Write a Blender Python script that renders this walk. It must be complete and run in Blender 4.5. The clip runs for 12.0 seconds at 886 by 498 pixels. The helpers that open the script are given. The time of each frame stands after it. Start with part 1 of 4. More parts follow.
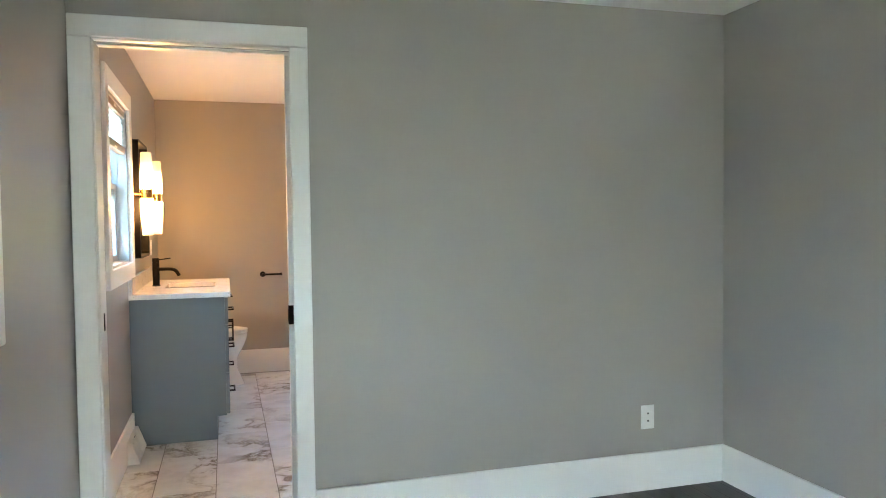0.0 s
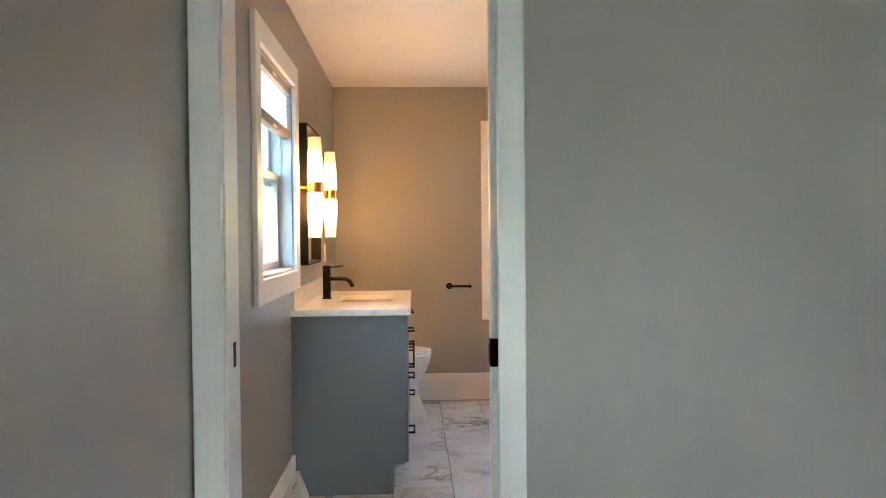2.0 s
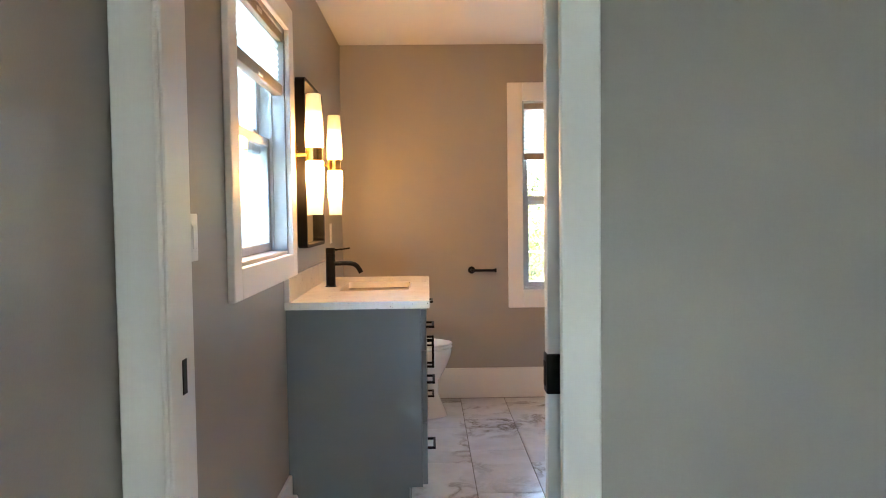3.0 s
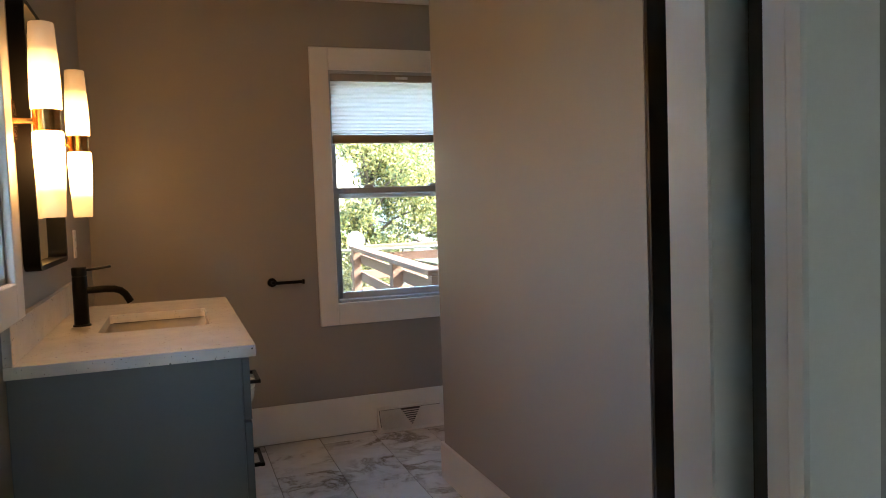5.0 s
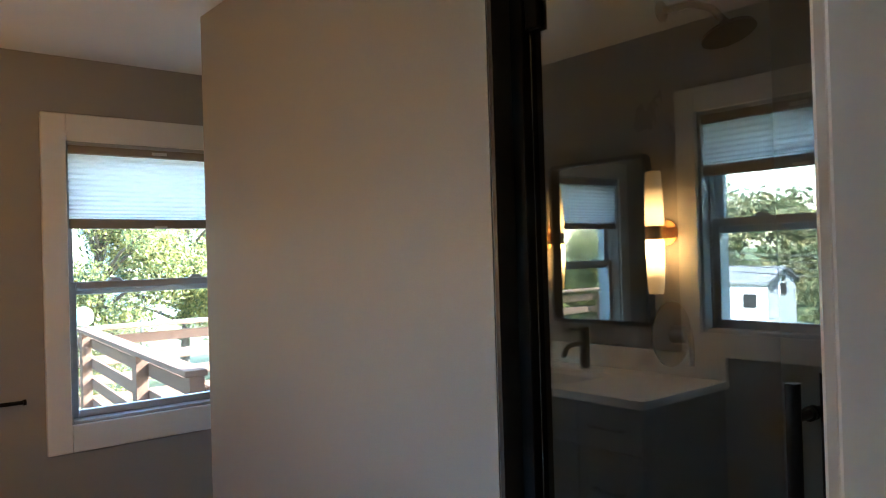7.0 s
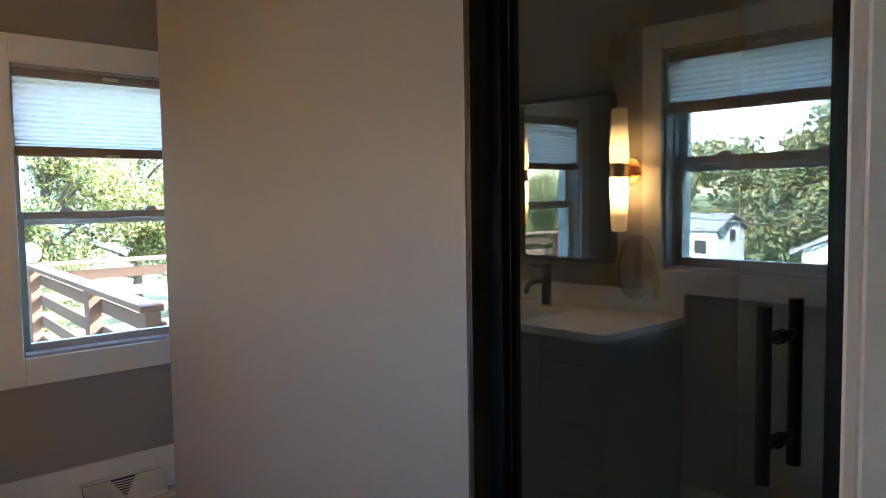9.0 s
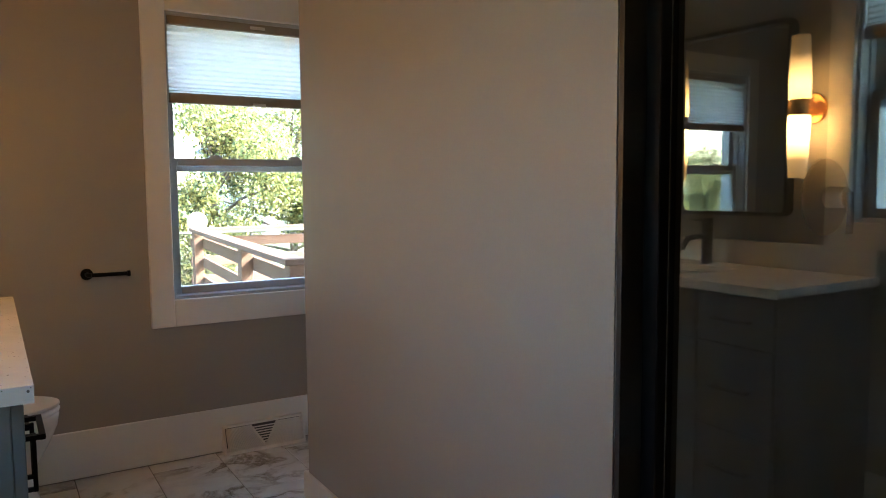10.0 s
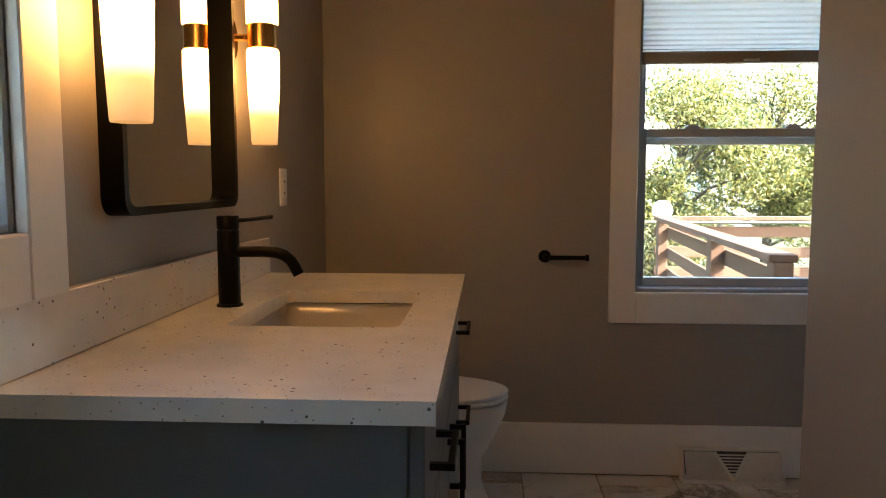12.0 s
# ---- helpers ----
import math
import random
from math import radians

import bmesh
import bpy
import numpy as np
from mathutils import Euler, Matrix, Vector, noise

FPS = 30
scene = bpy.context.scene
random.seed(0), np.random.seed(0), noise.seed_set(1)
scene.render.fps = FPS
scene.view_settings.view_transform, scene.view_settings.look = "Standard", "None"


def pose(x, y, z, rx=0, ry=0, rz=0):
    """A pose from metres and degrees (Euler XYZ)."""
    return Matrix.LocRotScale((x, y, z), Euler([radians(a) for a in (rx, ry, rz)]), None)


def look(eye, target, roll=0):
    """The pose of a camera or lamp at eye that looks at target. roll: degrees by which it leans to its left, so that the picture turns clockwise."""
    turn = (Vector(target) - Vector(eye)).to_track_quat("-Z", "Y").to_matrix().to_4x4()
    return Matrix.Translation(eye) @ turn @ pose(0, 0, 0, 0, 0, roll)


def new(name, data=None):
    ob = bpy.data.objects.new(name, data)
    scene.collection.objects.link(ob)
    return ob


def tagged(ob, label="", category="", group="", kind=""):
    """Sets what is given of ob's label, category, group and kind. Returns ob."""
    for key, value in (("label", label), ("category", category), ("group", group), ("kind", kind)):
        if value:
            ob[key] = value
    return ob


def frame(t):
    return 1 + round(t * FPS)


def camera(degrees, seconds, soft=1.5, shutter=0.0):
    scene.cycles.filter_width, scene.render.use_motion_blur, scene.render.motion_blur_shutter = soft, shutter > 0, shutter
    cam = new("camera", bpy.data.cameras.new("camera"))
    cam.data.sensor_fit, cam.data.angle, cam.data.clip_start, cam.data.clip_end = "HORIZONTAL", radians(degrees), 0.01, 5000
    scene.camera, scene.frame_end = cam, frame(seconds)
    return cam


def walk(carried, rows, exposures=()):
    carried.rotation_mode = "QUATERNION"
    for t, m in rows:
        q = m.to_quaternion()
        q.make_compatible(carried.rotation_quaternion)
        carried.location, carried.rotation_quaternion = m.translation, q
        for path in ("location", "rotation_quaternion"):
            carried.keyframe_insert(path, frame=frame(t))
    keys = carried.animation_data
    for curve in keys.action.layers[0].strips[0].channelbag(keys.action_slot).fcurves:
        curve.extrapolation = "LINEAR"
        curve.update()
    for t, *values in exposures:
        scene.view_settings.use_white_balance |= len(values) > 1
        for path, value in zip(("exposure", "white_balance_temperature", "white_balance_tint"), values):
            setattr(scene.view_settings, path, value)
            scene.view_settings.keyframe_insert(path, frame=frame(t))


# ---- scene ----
# ---- camera and walk ----
cam = camera(61.9, 12.0, soft=1.0)
PATH = [
    (0, (0.549, -3.135, 1.313), (1.112, -1.217, 1.241), -0.7),
    (0.5, (0.566, -2.925, 1.287), (0.904, -0.954, 1.255), -0.2),
    (1, (0.629, -2.671, 1.275), (0.786, -0.677, 1.269), 0.3),
    (1.5, (0.618, -2.324, 1.266), (0.702, -0.326, 1.246), -0.3),
    (2, (0.582, -2.03, 1.263), (0.663, -0.032, 1.225), -0.5),
    (2.5, (0.578, -1.705, 1.256), (0.611, 0.293, 1.186), -0.7),
    (4.5, (0.436, -0.647, 1.228), (0.834, 1.309, 1.103), -1.4),
    (5, (0.39, -0.43, 1.247), (1.066, 1.448, 1.132), -2.1),
    (5.5, (0.428, -0.242, 1.274), (1.287, 1.561, 1.169), -2.5),
    (6, (0.433, -0.131, 1.335), (1.489, 1.567, 1.286), -2.5),
    (6.5, (0.411, -0.068, 1.395), (1.642, 1.508, 1.412), -2.0),
    (8.5, (0.381, -0.004, 1.498), (1.71, 1.49, 1.448), -1.0),
    (9, (0.387, 0.009, 1.405), (1.745, 1.47, 1.268), -0.8),
    (9.5, (0.448, 0.051, 1.334), (1.697, 1.602, 1.15), -1.0),
    (10, (0.519, 0.141, 1.23), (1.56, 1.84, 1.064), -0.4),
    (10.5, (0.558, 0.219, 1.201), (1.375, 2.036, 1.025), 0.3),
    (11, (0.545, 0.406, 1.17), (1.146, 2.305, 0.995), -0.4),
    (11.5, (0.532, 0.542, 1.174), (0.833, 2.512, 1.001), -0.5),
    (12, (0.624, 0.675, 1.166), (0.509, 2.663, 0.984), -0.0),
]
EXPOSURES = [(0.0, 5.87, 5850, 10), (0.5, 4.9, 5900, 10), (1.0, 4.65, 5900, 10), (1.5, 4.7, 5900, 11), (2.0, 5.6, 5850, 10), (2.5, 5.7, 5850, 11), (4.5, 3.92, 6100, 13), (5.0, 3.9, 6000, 11), (5.5, 4.02, 5700, 8), (6.5, 4.08, 5400, 6), (8.5, 4.02, 5330, 7), (9.0, 4.08, 5330, 7), (10.0, 4.05, 5850, 7), (10.5, 4.0, 5950, 6), (11.0, 3.75, 6200, 7), (11.5, 3.6, 6450, 10), (12.0, 3.52, 6600, 11)]
walk(cam, [(t, look(eye, target, roll)) for t, eye, target, roll in PATH], EXPOSURES)
SCONCE = 4.1      # strength of the sconces

# ---- world, sun and large lights ----
SUN_TO = Vector((0.80, -0.30, 0.62)).normalized()
world = bpy.data.worlds.new("sky")
scene.world = world
world.use_nodes = True
wn = world.node_tree
sky = wn.nodes.new("ShaderNodeTexSky")
sky.sky_type = "NISHITA"
sky.sun_disc = False
sky.sun_elevation = math.asin(SUN_TO.z)
sky.sun_rotation = math.atan2(SUN_TO.x, SUN_TO.y)
sky.air_density, sky.dust_density, sky.ozone_density = 1.4, 1.0, 1.5
wn.links.new(sky.outputs[0], wn.nodes["Background"].inputs[0])
wn.nodes["Background"].inputs[1].default_value = 0.15
sun = new("sun", bpy.data.lights.new("sun", "SUN"))
sun.data.energy, sun.data.angle, sun.data.color = 5.0, radians(0.6), (1.0, 0.93, 0.82)
sun.rotation_euler = SUN_TO.to_track_quat("Z", "Y").to_euler()

# ---- plan ----
XW, XE, YS, YN = -0.022, 2.925, -4.6, 3.552     # inner faces of the outer walls
XV = -0.008                                       # inner face of the west wall in the bathroom
ZB, ZC = 2.376, 2.315                            # ceilings: bathroom, bedroom
WT, DT = 0.20, 0.146                           # outer wall, wall between the rooms
DX0, DX1, DZ = 0.074, 0.82, 2.036               # doorway
PX, PY0, PY1 = 1.49, 1.12, 2.70                # partition beside the shower
GX = 1.572                                     # shower glass
XB = 2.9                                       # east end of the bathroom
FZ = 0.006                                     # tile surface


# ---- materials ----
def nodes_of(name):
    m = bpy.data.materials.new(name)
    m.use_nodes = True
    t = m.node_tree
    return m, t, t.nodes["Principled BSDF"]


def nd(t, kind, **values):
    n = t.nodes.new("ShaderNode" + kind)
    for key, value in values.items():
        if key.startswith("i_"):
            n.inputs[key[2:].replace("_", " ")].default_value = value
    return n


def position(t, scale=(1, 1, 1), shift=False):
    g = nd(t, "NewGeometry")
    mp = nd(t, "Mapping")
    mp.inputs["Scale"].default_value = scale
    t.links.new(g.outputs["Position"], mp.inputs["Vector"])
    if shift:
        oi = nd(t, "ObjectInfo")
        mul = nd(t, "VectorMath")
        mul.operation = "SCALE"
        mul.inputs[0].default_value = (37.0, 61.0, 23.0)
        t.links.new(oi.outputs["Random"], mul.inputs["Scale"])
        t.links.new(mul.outputs["Vector"], mp.inputs["Location"])
    return mp.outputs["Vector"]


def noise_fac(t, vec, scale, detail=4.0, rough=0.55, distort=0.0):
    n = nd(t, "TexNoise")
    n.inputs["Scale"].default_value, n.inputs["Detail"].default_value = scale, detail
    n.inputs["Roughness"].default_value, n.inputs["Distortion"].default_value = rough, distort
    t.links.new(vec, n.inputs["Vector"])
    return n.outputs["Fac"]


def ramp(t, fac, stops):
    r = nd(t, "ValToRGB")
    el = r.color_ramp.elements
    while len(el) < len(stops):
        el.new(0.5)
    for e, (p, c) in zip(el, stops):
        e.position = p
        e.color = (*c, 1) if len(c) == 3 else c
    t.links.new(fac, r.inputs["Fac"])
    return r.outputs["Color"]


def bump(t, bsdf, fac, strength, dist=0.01):
    b = nd(t, "Bump")
    b.inputs["Strength"].default_value, b.inputs["Distance"].default_value = strength, dist
    t.links.new(fac, b.inputs["Height"])
    t.links.new(b.outputs["Normal"], bsdf.inputs["Normal"])


def surface(name, col, rough, metal=0.0, var=0.08, coarse=2.0, fine=60.0, relief=0.1, stretch=(1, 1, 1), shift=False, spec=0.5, rvar=0.08):
    """Painted, cast or sawn surface: colour varied at two scales, fine relief, uneven gloss."""
    m, t, b = nodes_of(name)
    v = position(t, stretch, shift)
    a, f = noise_fac(t, v, coarse, 5), noise_fac(t, v, fine, 3)
    mix = nd(t, "Math")
    mix.operation = "MULTIPLY_ADD"
    mix.inputs[1].default_value = 0.4
    t.links.new(f, mix.inputs[0])
    half = nd(t, "Math")
    half.operation = "MULTIPLY"
    half.inputs[1].default_value = 0.6
    t.links.new(a, half.inputs[0])
    t.links.new(half.outputs[0], mix.inputs[2])
    lo = tuple(c * (1 - var) for c in col)
    hi = tuple(min(1.0, c * (1 + var)) for c in col)
    t.links.new(ramp(t, mix.outputs[0], [(0.3, lo), (0.7, hi)]), b.inputs["Base Color"])
    rr = nd(t, "MapRange")
    rr.inputs["To Min"].default_value, rr.inputs["To Max"].default_value = max(0.02, rough - rvar), min(1, rough + rvar)
    t.links.new(a, rr.inputs["Value"])
    t.links.new(rr.outputs["Result"], b.inputs["Roughness"])
    b.inputs["Metallic"].default_value = metal
    b.inputs["Specular IOR Level"].default_value = spec
    if relief:
        bump(t, b, f, relief, 0.004)
    return m


WALL = surface("wall_paint", (0.355, 0.331, 0.297), 0.41, var=0.03, coarse=1.3, fine=180, relief=0.12, rvar=0.012, spec=0.45)
TRIM = surface("trim_paint", (0.84, 0.83, 0.80), 0.34, var=0.02, coarse=3, fine=120, relief=0.05, rvar=0.03)
CEIL = surface("ceiling_paint", (0.80, 0.79, 0.77), 0.85, var=0.02, coarse=1.5, fine=140, relief=0.15)
VINYL = surface("white_vinyl", (0.48, 0.505, 0.52), 0.35, var=0.015, fine=90, relief=0.02)
CABINET = surface("blue_grey_cabinet_paint", (0.138, 0.168, 0.189), 0.36, var=0.04, coarse=3, fine=150, relief=0.06)
BLACK = surface("matte_black_metal", (0.0035, 0.0035, 0.004), 0.45, var=0.2, fine=200, relief=0.03, spec=0.14)
# Shower tile darkened in its colour for shadow at the opening's return and curb.
SHADOW_TILE = surface("shaded_shower_tile", (0.024, 0.022, 0.020), 0.40, var=0.25, coarse=3, fine=40, relief=0.1)
SHOWERTILE = surface("grey_shower_tile", (0.34, 0.36, 0.38), 0.30, var=0.12, coarse=2, fine=40, relief=0.1)
BRASS = surface("brushed_brass", (0.72, 0.43, 0.16), 0.25, metal=1.0, var=0.06, coarse=8, fine=150, relief=0.03)
BRONZE = surface("oiled_bronze", (0.05, 0.028, 0.017), 0.42, metal=0.4, var=0.15, fine=100, relief=0.03)
CERAMIC = surface("white_ceramic", (0.83, 0.82, 0.80), 0.10, var=0.012, fine=30, relief=0.0, rvar=0.03)
# White sink glaze, its colour darkened and warmed to hold the bowl's inner shade.
SHADED_SINKWARE = surface("shaded_sink_glaze", (0.60, 0.57, 0.52), 0.06, var=0.015, fine=30, relief=0.0, rvar=0.02)
PLASTIC = surface("white_plastic", (0.80, 0.80, 0.78), 0.35, var=0.015, relief=0.0)
GROUT = surface("grey_grout", (0.20, 0.19, 0.175), 0.9, var=0.15, fine=200, relief=0.3)
DARKSLOT = surface("dark_void", (0.008, 0.008, 0.008), 0.9, relief=0.0)
GREYVOID = surface("grey_vent_inside", (0.10, 0.10, 0.105), 0.8, relief=0.0)
LINER = surface("brown_pocket_liner", (0.05, 0.04, 0.03), 0.8, relief=0.1)
RAIL = surface("blind_rail", (0.33, 0.29, 0.24), 0.4, var=0.05, fine=120, relief=0.02)
SLATE = surface("slate_blue_siding", (0.034, 0.068, 0.105), 0.6, var=0.08, coarse=1, fine=20)
SIDING = surface("white_siding_paint", (0.50, 0.53, 0.57), 0.6, var=0.05, coarse=1, fine=20)
ROOF = surface("grey_roof_shingle", (0.15, 0.15, 0.16), 0.9, var=0.3, coarse=1.2, fine=12, relief=0.5)
DECKWOOD = surface("weathered_rail_wood", (0.15, 0.088, 0.06), 0.85, var=0.25, coarse=4, fine=40, relief=0.4, stretch=(3, 1, 3), shift=True, spec=0.15)
DECKFLOOR = surface("sun_bleached_deck_wood", (0.40, 0.35, 0.29), 0.8, var=0.2, coarse=4, fine=40, relief=0.4, stretch=(3, 1, 3))
TRUNK = surface("bark", (0.11, 0.085, 0.06), 0.95, var=0.35, coarse=8, fine=40, relief=0.8)
GALVANISED = surface("galvanised_steel", (0.22, 0.20, 0.18), 0.5, metal=0.6, var=0.1, fine=60, relief=0.05)
CABLE = surface("cable_sheath", (0.03, 0.03, 0.03), 0.7, relief=0.0)
CONCRETE = surface("pale_concrete", (0.45, 0.43, 0.40), 0.9, var=0.15, coarse=1, fine=30, relief=0.3)


def leaf_material(name, lo, hi):
    m, t, b = nodes_of(name)
    g = nd(t, "NewGeometry")
    t.links.new(ramp(t, g.outputs["Random Per Island"], [(0.0, lo), (0.6, hi), (1.0, (hi[0] * 1.5, hi[1] * 1.2, hi[2]))]), b.inputs["Base Color"])
    b.inputs["Roughness"].default_value = 0.55
    tr = nd(t, "BsdfTranslucent")
    t.links.new(ramp(t, g.outputs["Random Per Island"], [(0.0, lo), (1.0, hi)]), tr.inputs["Color"])
    mx = nd(t, "MixShader")
    mx.inputs[0].default_value = 0.35
    t.links.new(b.outputs[0], mx.inputs[1])
    t.links.new(tr.outputs[0], mx.inputs[2])
    t.links.new(mx.outputs[0], t.nodes["Material Output"].inputs["Surface"])
    return m


LEAF = leaf_material("sunlit_leaf", (0.04, 0.07, 0.024), (0.30, 0.295, 0.105))
FARLEAF = leaf_material("far_leaf", (0.045, 0.075, 0.028), (0.15, 0.15, 0.07))


def grass_material():
    m, t, b = nodes_of("grass")
    v = position(t)
    a = noise_fac(t, v, 0.35, 8, 0.65)
    t.links.new(ramp(t, a, [(0.3, (0.05, 0.075, 0.025)), (0.55, (0.10, 0.12, 0.045)), (0.75, (0.20, 0.17, 0.09))]), b.inputs["Base Color"])
    b.inputs["Roughness"].default_value = 0.95
    bump(t, b, noise_fac(t, v, 25, 3), 0.7, 0.05)
    return m


GRASS = grass_material()


def marble_material():
    m, t, b = nodes_of("marble_tile")
    v = position(t, (1, 1, 1), True)
    warp = nd(t, "TexNoise")
    warp.inputs["Scale"].default_value, warp.inputs["Detail"].default_value = 2.2, 5
    t.links.new(v, warp.inputs["Vector"])
    add = nd(t, "VectorMath")
    add.operation = "MULTIPLY_ADD"
    add.inputs[1].default_value = (0.9, 0.9, 0.9)
    t.links.new(warp.outputs["Color"], add.inputs[0])
    t.links.new(v, add.inputs[2])
    wv = nd(t, "TexNoise")
    wv.inputs["Scale"].default_value, wv.inputs["Detail"].default_value, wv.inputs["Roughness"].default_value = 2.6, 7, 0.6
    t.links.new(add.outputs["Vector"], wv.inputs["Vector"])
    sub = nd(t, "Math")
    sub.operation = "SUBTRACT"
    sub.inputs[1].default_value = 0.5
    t.links.new(wv.outputs["Fac"], sub.inputs[0])
    ab = nd(t, "Math")
    ab.operation = "ABSOLUTE"
    t.links.new(sub.outputs[0], ab.inputs[0])
    vein = ramp(t, ab.outputs[0], [(0.0, (0.24, 0.205, 0.17)), (0.012, (0.40, 0.37, 0.33)), (0.05, (0.72, 0.71, 0.70)), (0.11, (0.84, 0.84, 0.84))])
    cloud = ramp(t, noise_fac(t, v, 3.2, 6, 0.6), [(0.32, (0.74, 0.73, 0.72)), (0.56, (1, 1, 1))])
    mask = ramp(t, noise_fac(t, v, 1.6, 2), [(0.42, (0, 0, 0)), (0.60, (1, 1, 1))])
    veined = nd(t, "MixRGB")
    t.links.new(mask, veined.inputs["Fac"])
    veined.inputs["Color1"].default_value = (0.84, 0.84, 0.84, 1)
    t.links.new(vein, veined.inputs["Color2"])
    mul = nd(t, "MixRGB")
    mul.blend_type = "MULTIPLY"
    mul.inputs["Fac"].default_value = 0.7
    t.links.new(veined.outputs[0], mul.inputs["Color1"])
    t.links.new(cloud, mul.inputs["Color2"])
    t.links.new(mul.outputs[0], b.inputs["Base Color"])
    b.inputs["Roughness"].default_value = 0.22
    bump(t, b, noise_fac(t, v, 9, 3), 0.03, 0.01)
    return m


MARBLE = marble_material()


def quartz_material():
    m, t, b = nodes_of("speckled_quartz")
    v = position(t)
    cells = []
    for sc, lim in ((190.0, 0.20), (75.0, 0.18)):
        vo = nd(t, "TexVoronoi")
        vo.inputs["Scale"].default_value = sc
        t.links.new(v, vo.inputs["Vector"])
        near = nd(t, "Math")
        near.operation = "LESS_THAN"
        near.inputs[1].default_value = lim
        t.links.new(vo.outputs["Distance"], near.inputs[0])
        sep = nd(t, "SeparateColor")
        t.links.new(vo.outputs["Color"], sep.inputs[0])
        few = nd(t, "Math")
        few.operation = "GREATER_THAN"
        few.inputs[1].default_value = 0.85
        t.links.new(sep.outputs[0], few.inputs[0])
        both = nd(t, "Math")
        both.operation = "MULTIPLY"
        t.links.new(near.outputs[0], both.inputs[0])
        t.links.new(few.outputs[0], both.inputs[1])
        cells.append(both.outputs[0])
    mx = nd(t, "Math")
    mx.operation = "MAXIMUM"
    t.links.new(cells[0], mx.inputs[0])
    t.links.new(cells[1], mx.inputs[1])
    col = nd(t, "MixRGB")
    t.links.new(mx.outputs[0], col.inputs["Fac"])
    t.links.new(ramp(t, noise_fac(t, v, 12, 5), [(0.35, (0.76, 0.75, 0.72)), (0.65, (0.84, 0.83, 0.80))]), col.inputs["Color1"])
    col.inputs["Color2"].default_value = (0.19, 0.18, 0.165, 1)
    t.links.new(col.outputs[0], b.inputs["Base Color"])
    b.inputs["Roughness"].default_value = 0.16
    return m


QUARTZ = quartz_material()


def wood_material():
    m, t, b = nodes_of("dark_stained_oak")
    v = position(t, (9, 0.8, 1), True)
    f = noise_fac(t, v, 6, 6, 0.6, 0.6)
    t.links.new(ramp(t, f, [(0.3, (0.012, 0.008, 0.006)), (0.7, (0.045, 0.028, 0.020))]), b.inputs["Base Color"])
    b.inputs["Roughness"].default_value = 0.34
    bump(t, b, f, 0.12, 0.004)
    return m


OAK = wood_material()


def glass_material(name, tint, rough=0.0, ior=1.5):
    m, t, b = nodes_of(name)
    g = nd(t, "BsdfGlass")
    g.inputs["Color"].default_value = (*tint, 1)
    g.inputs["IOR"].default_value, g.inputs["Roughness"].default_value = ior, rough
    t.links.new(g.outputs[0], t.nodes["Material Output"].inputs["Surface"])
    return m


PANE = glass_material("window_glass", (0.97, 0.985, 0.98))
SHOWERGLASS = glass_material("shower_glass", (0.93, 0.96, 0.95), ior=2.2)


def mirror_material():
    m, t, b = nodes_of("silvered_mirror")
    b.inputs["Base Color"].default_value = (0.86, 0.88, 0.87, 1)
    b.inputs["Metallic"].default_value, b.inputs["Roughness"].default_value = 1.0, 0.01
    return m


MIRROR = mirror_material()


def shade_material():
    m, t, b = nodes_of("cellular_shade_fabric")
    v = position(t)
    f = noise_fac(t, v, 400, 2)
    c = ramp(t, f, [(0.3, (0.86, 0.86, 0.86)), (0.7, (0.90, 0.90, 0.90))])
    d, tr, mx = nd(t, "BsdfDiffuse"), nd(t, "BsdfTranslucent"), nd(t, "MixShader")
    t.links.new(c, d.inputs["Color"])
    t.links.new(c, tr.inputs["Color"])
    mx.inputs[0].default_value = 0.57
    t.links.new(d.outputs[0], mx.inputs[1])
    t.links.new(tr.outputs[0], mx.inputs[2])
    t.links.new(mx.outputs[0], t.nodes["Material Output"].inputs["Surface"])
    return m


FABRIC = shade_material()
DARKFABRIC = surface("brown_shade_fabric", (0.20, 0.165, 0.13), 0.8, var=0.06, fine=300, relief=0.1)


def opal_material(name, power):
    """Lit opal glass: brightest beside the bulb, which sits next to the brass band."""
    m, t, b = nodes_of(name)
    tc, sep = nd(t, "TexCoord"), nd(t, "SeparateXYZ")
    t.links.new(tc.outputs["Object"], sep.inputs[0])
    ab = nd(t, "Math")
    ab.operation = "ABSOLUTE"
    t.links.new(sep.outputs["Z"], ab.inputs[0])
    glow = ramp(t, ab.outputs[0], [(0.03, (0.7, 0.7, 0.7)), (0.085, (1, 1, 1)), (0.14, (0.38, 0.38, 0.38)), (0.19, (0.035, 0.035, 0.035)), (0.26, (0.014, 0.014, 0.014))])
    mul = nd(t, "Math")
    mul.operation = "MULTIPLY"
    mul.inputs[1].default_value = power
    t.links.new(glow, mul.inputs[0])
    b.inputs["Base Color"].default_value = (0.78, 0.72, 0.62, 1)
    b.inputs["Roughness"].default_value = 0.3
    b.inputs["Emission Color"].default_value = (1.0, 0.47, 0.13, 1)
    t.links.new(mul.outputs[0], b.inputs["Emission Strength"])
    return m


OPAL_LOW = opal_material("lit_opal_glass_lower", SCONCE)
OPAL_UP = opal_material("lit_opal_glass_upper", SCONCE * 0.30)


# ---- building blocks ----
WORLD = {}


def thing(name, label, category, m=None, group="", kind=""):
    ob = new(name)
    ob.empty_display_size = 0.05
    WORLD[ob] = m or Matrix()
    ob.matrix_world = WORLD[ob]
    return tagged(ob, label, category, group, kind)


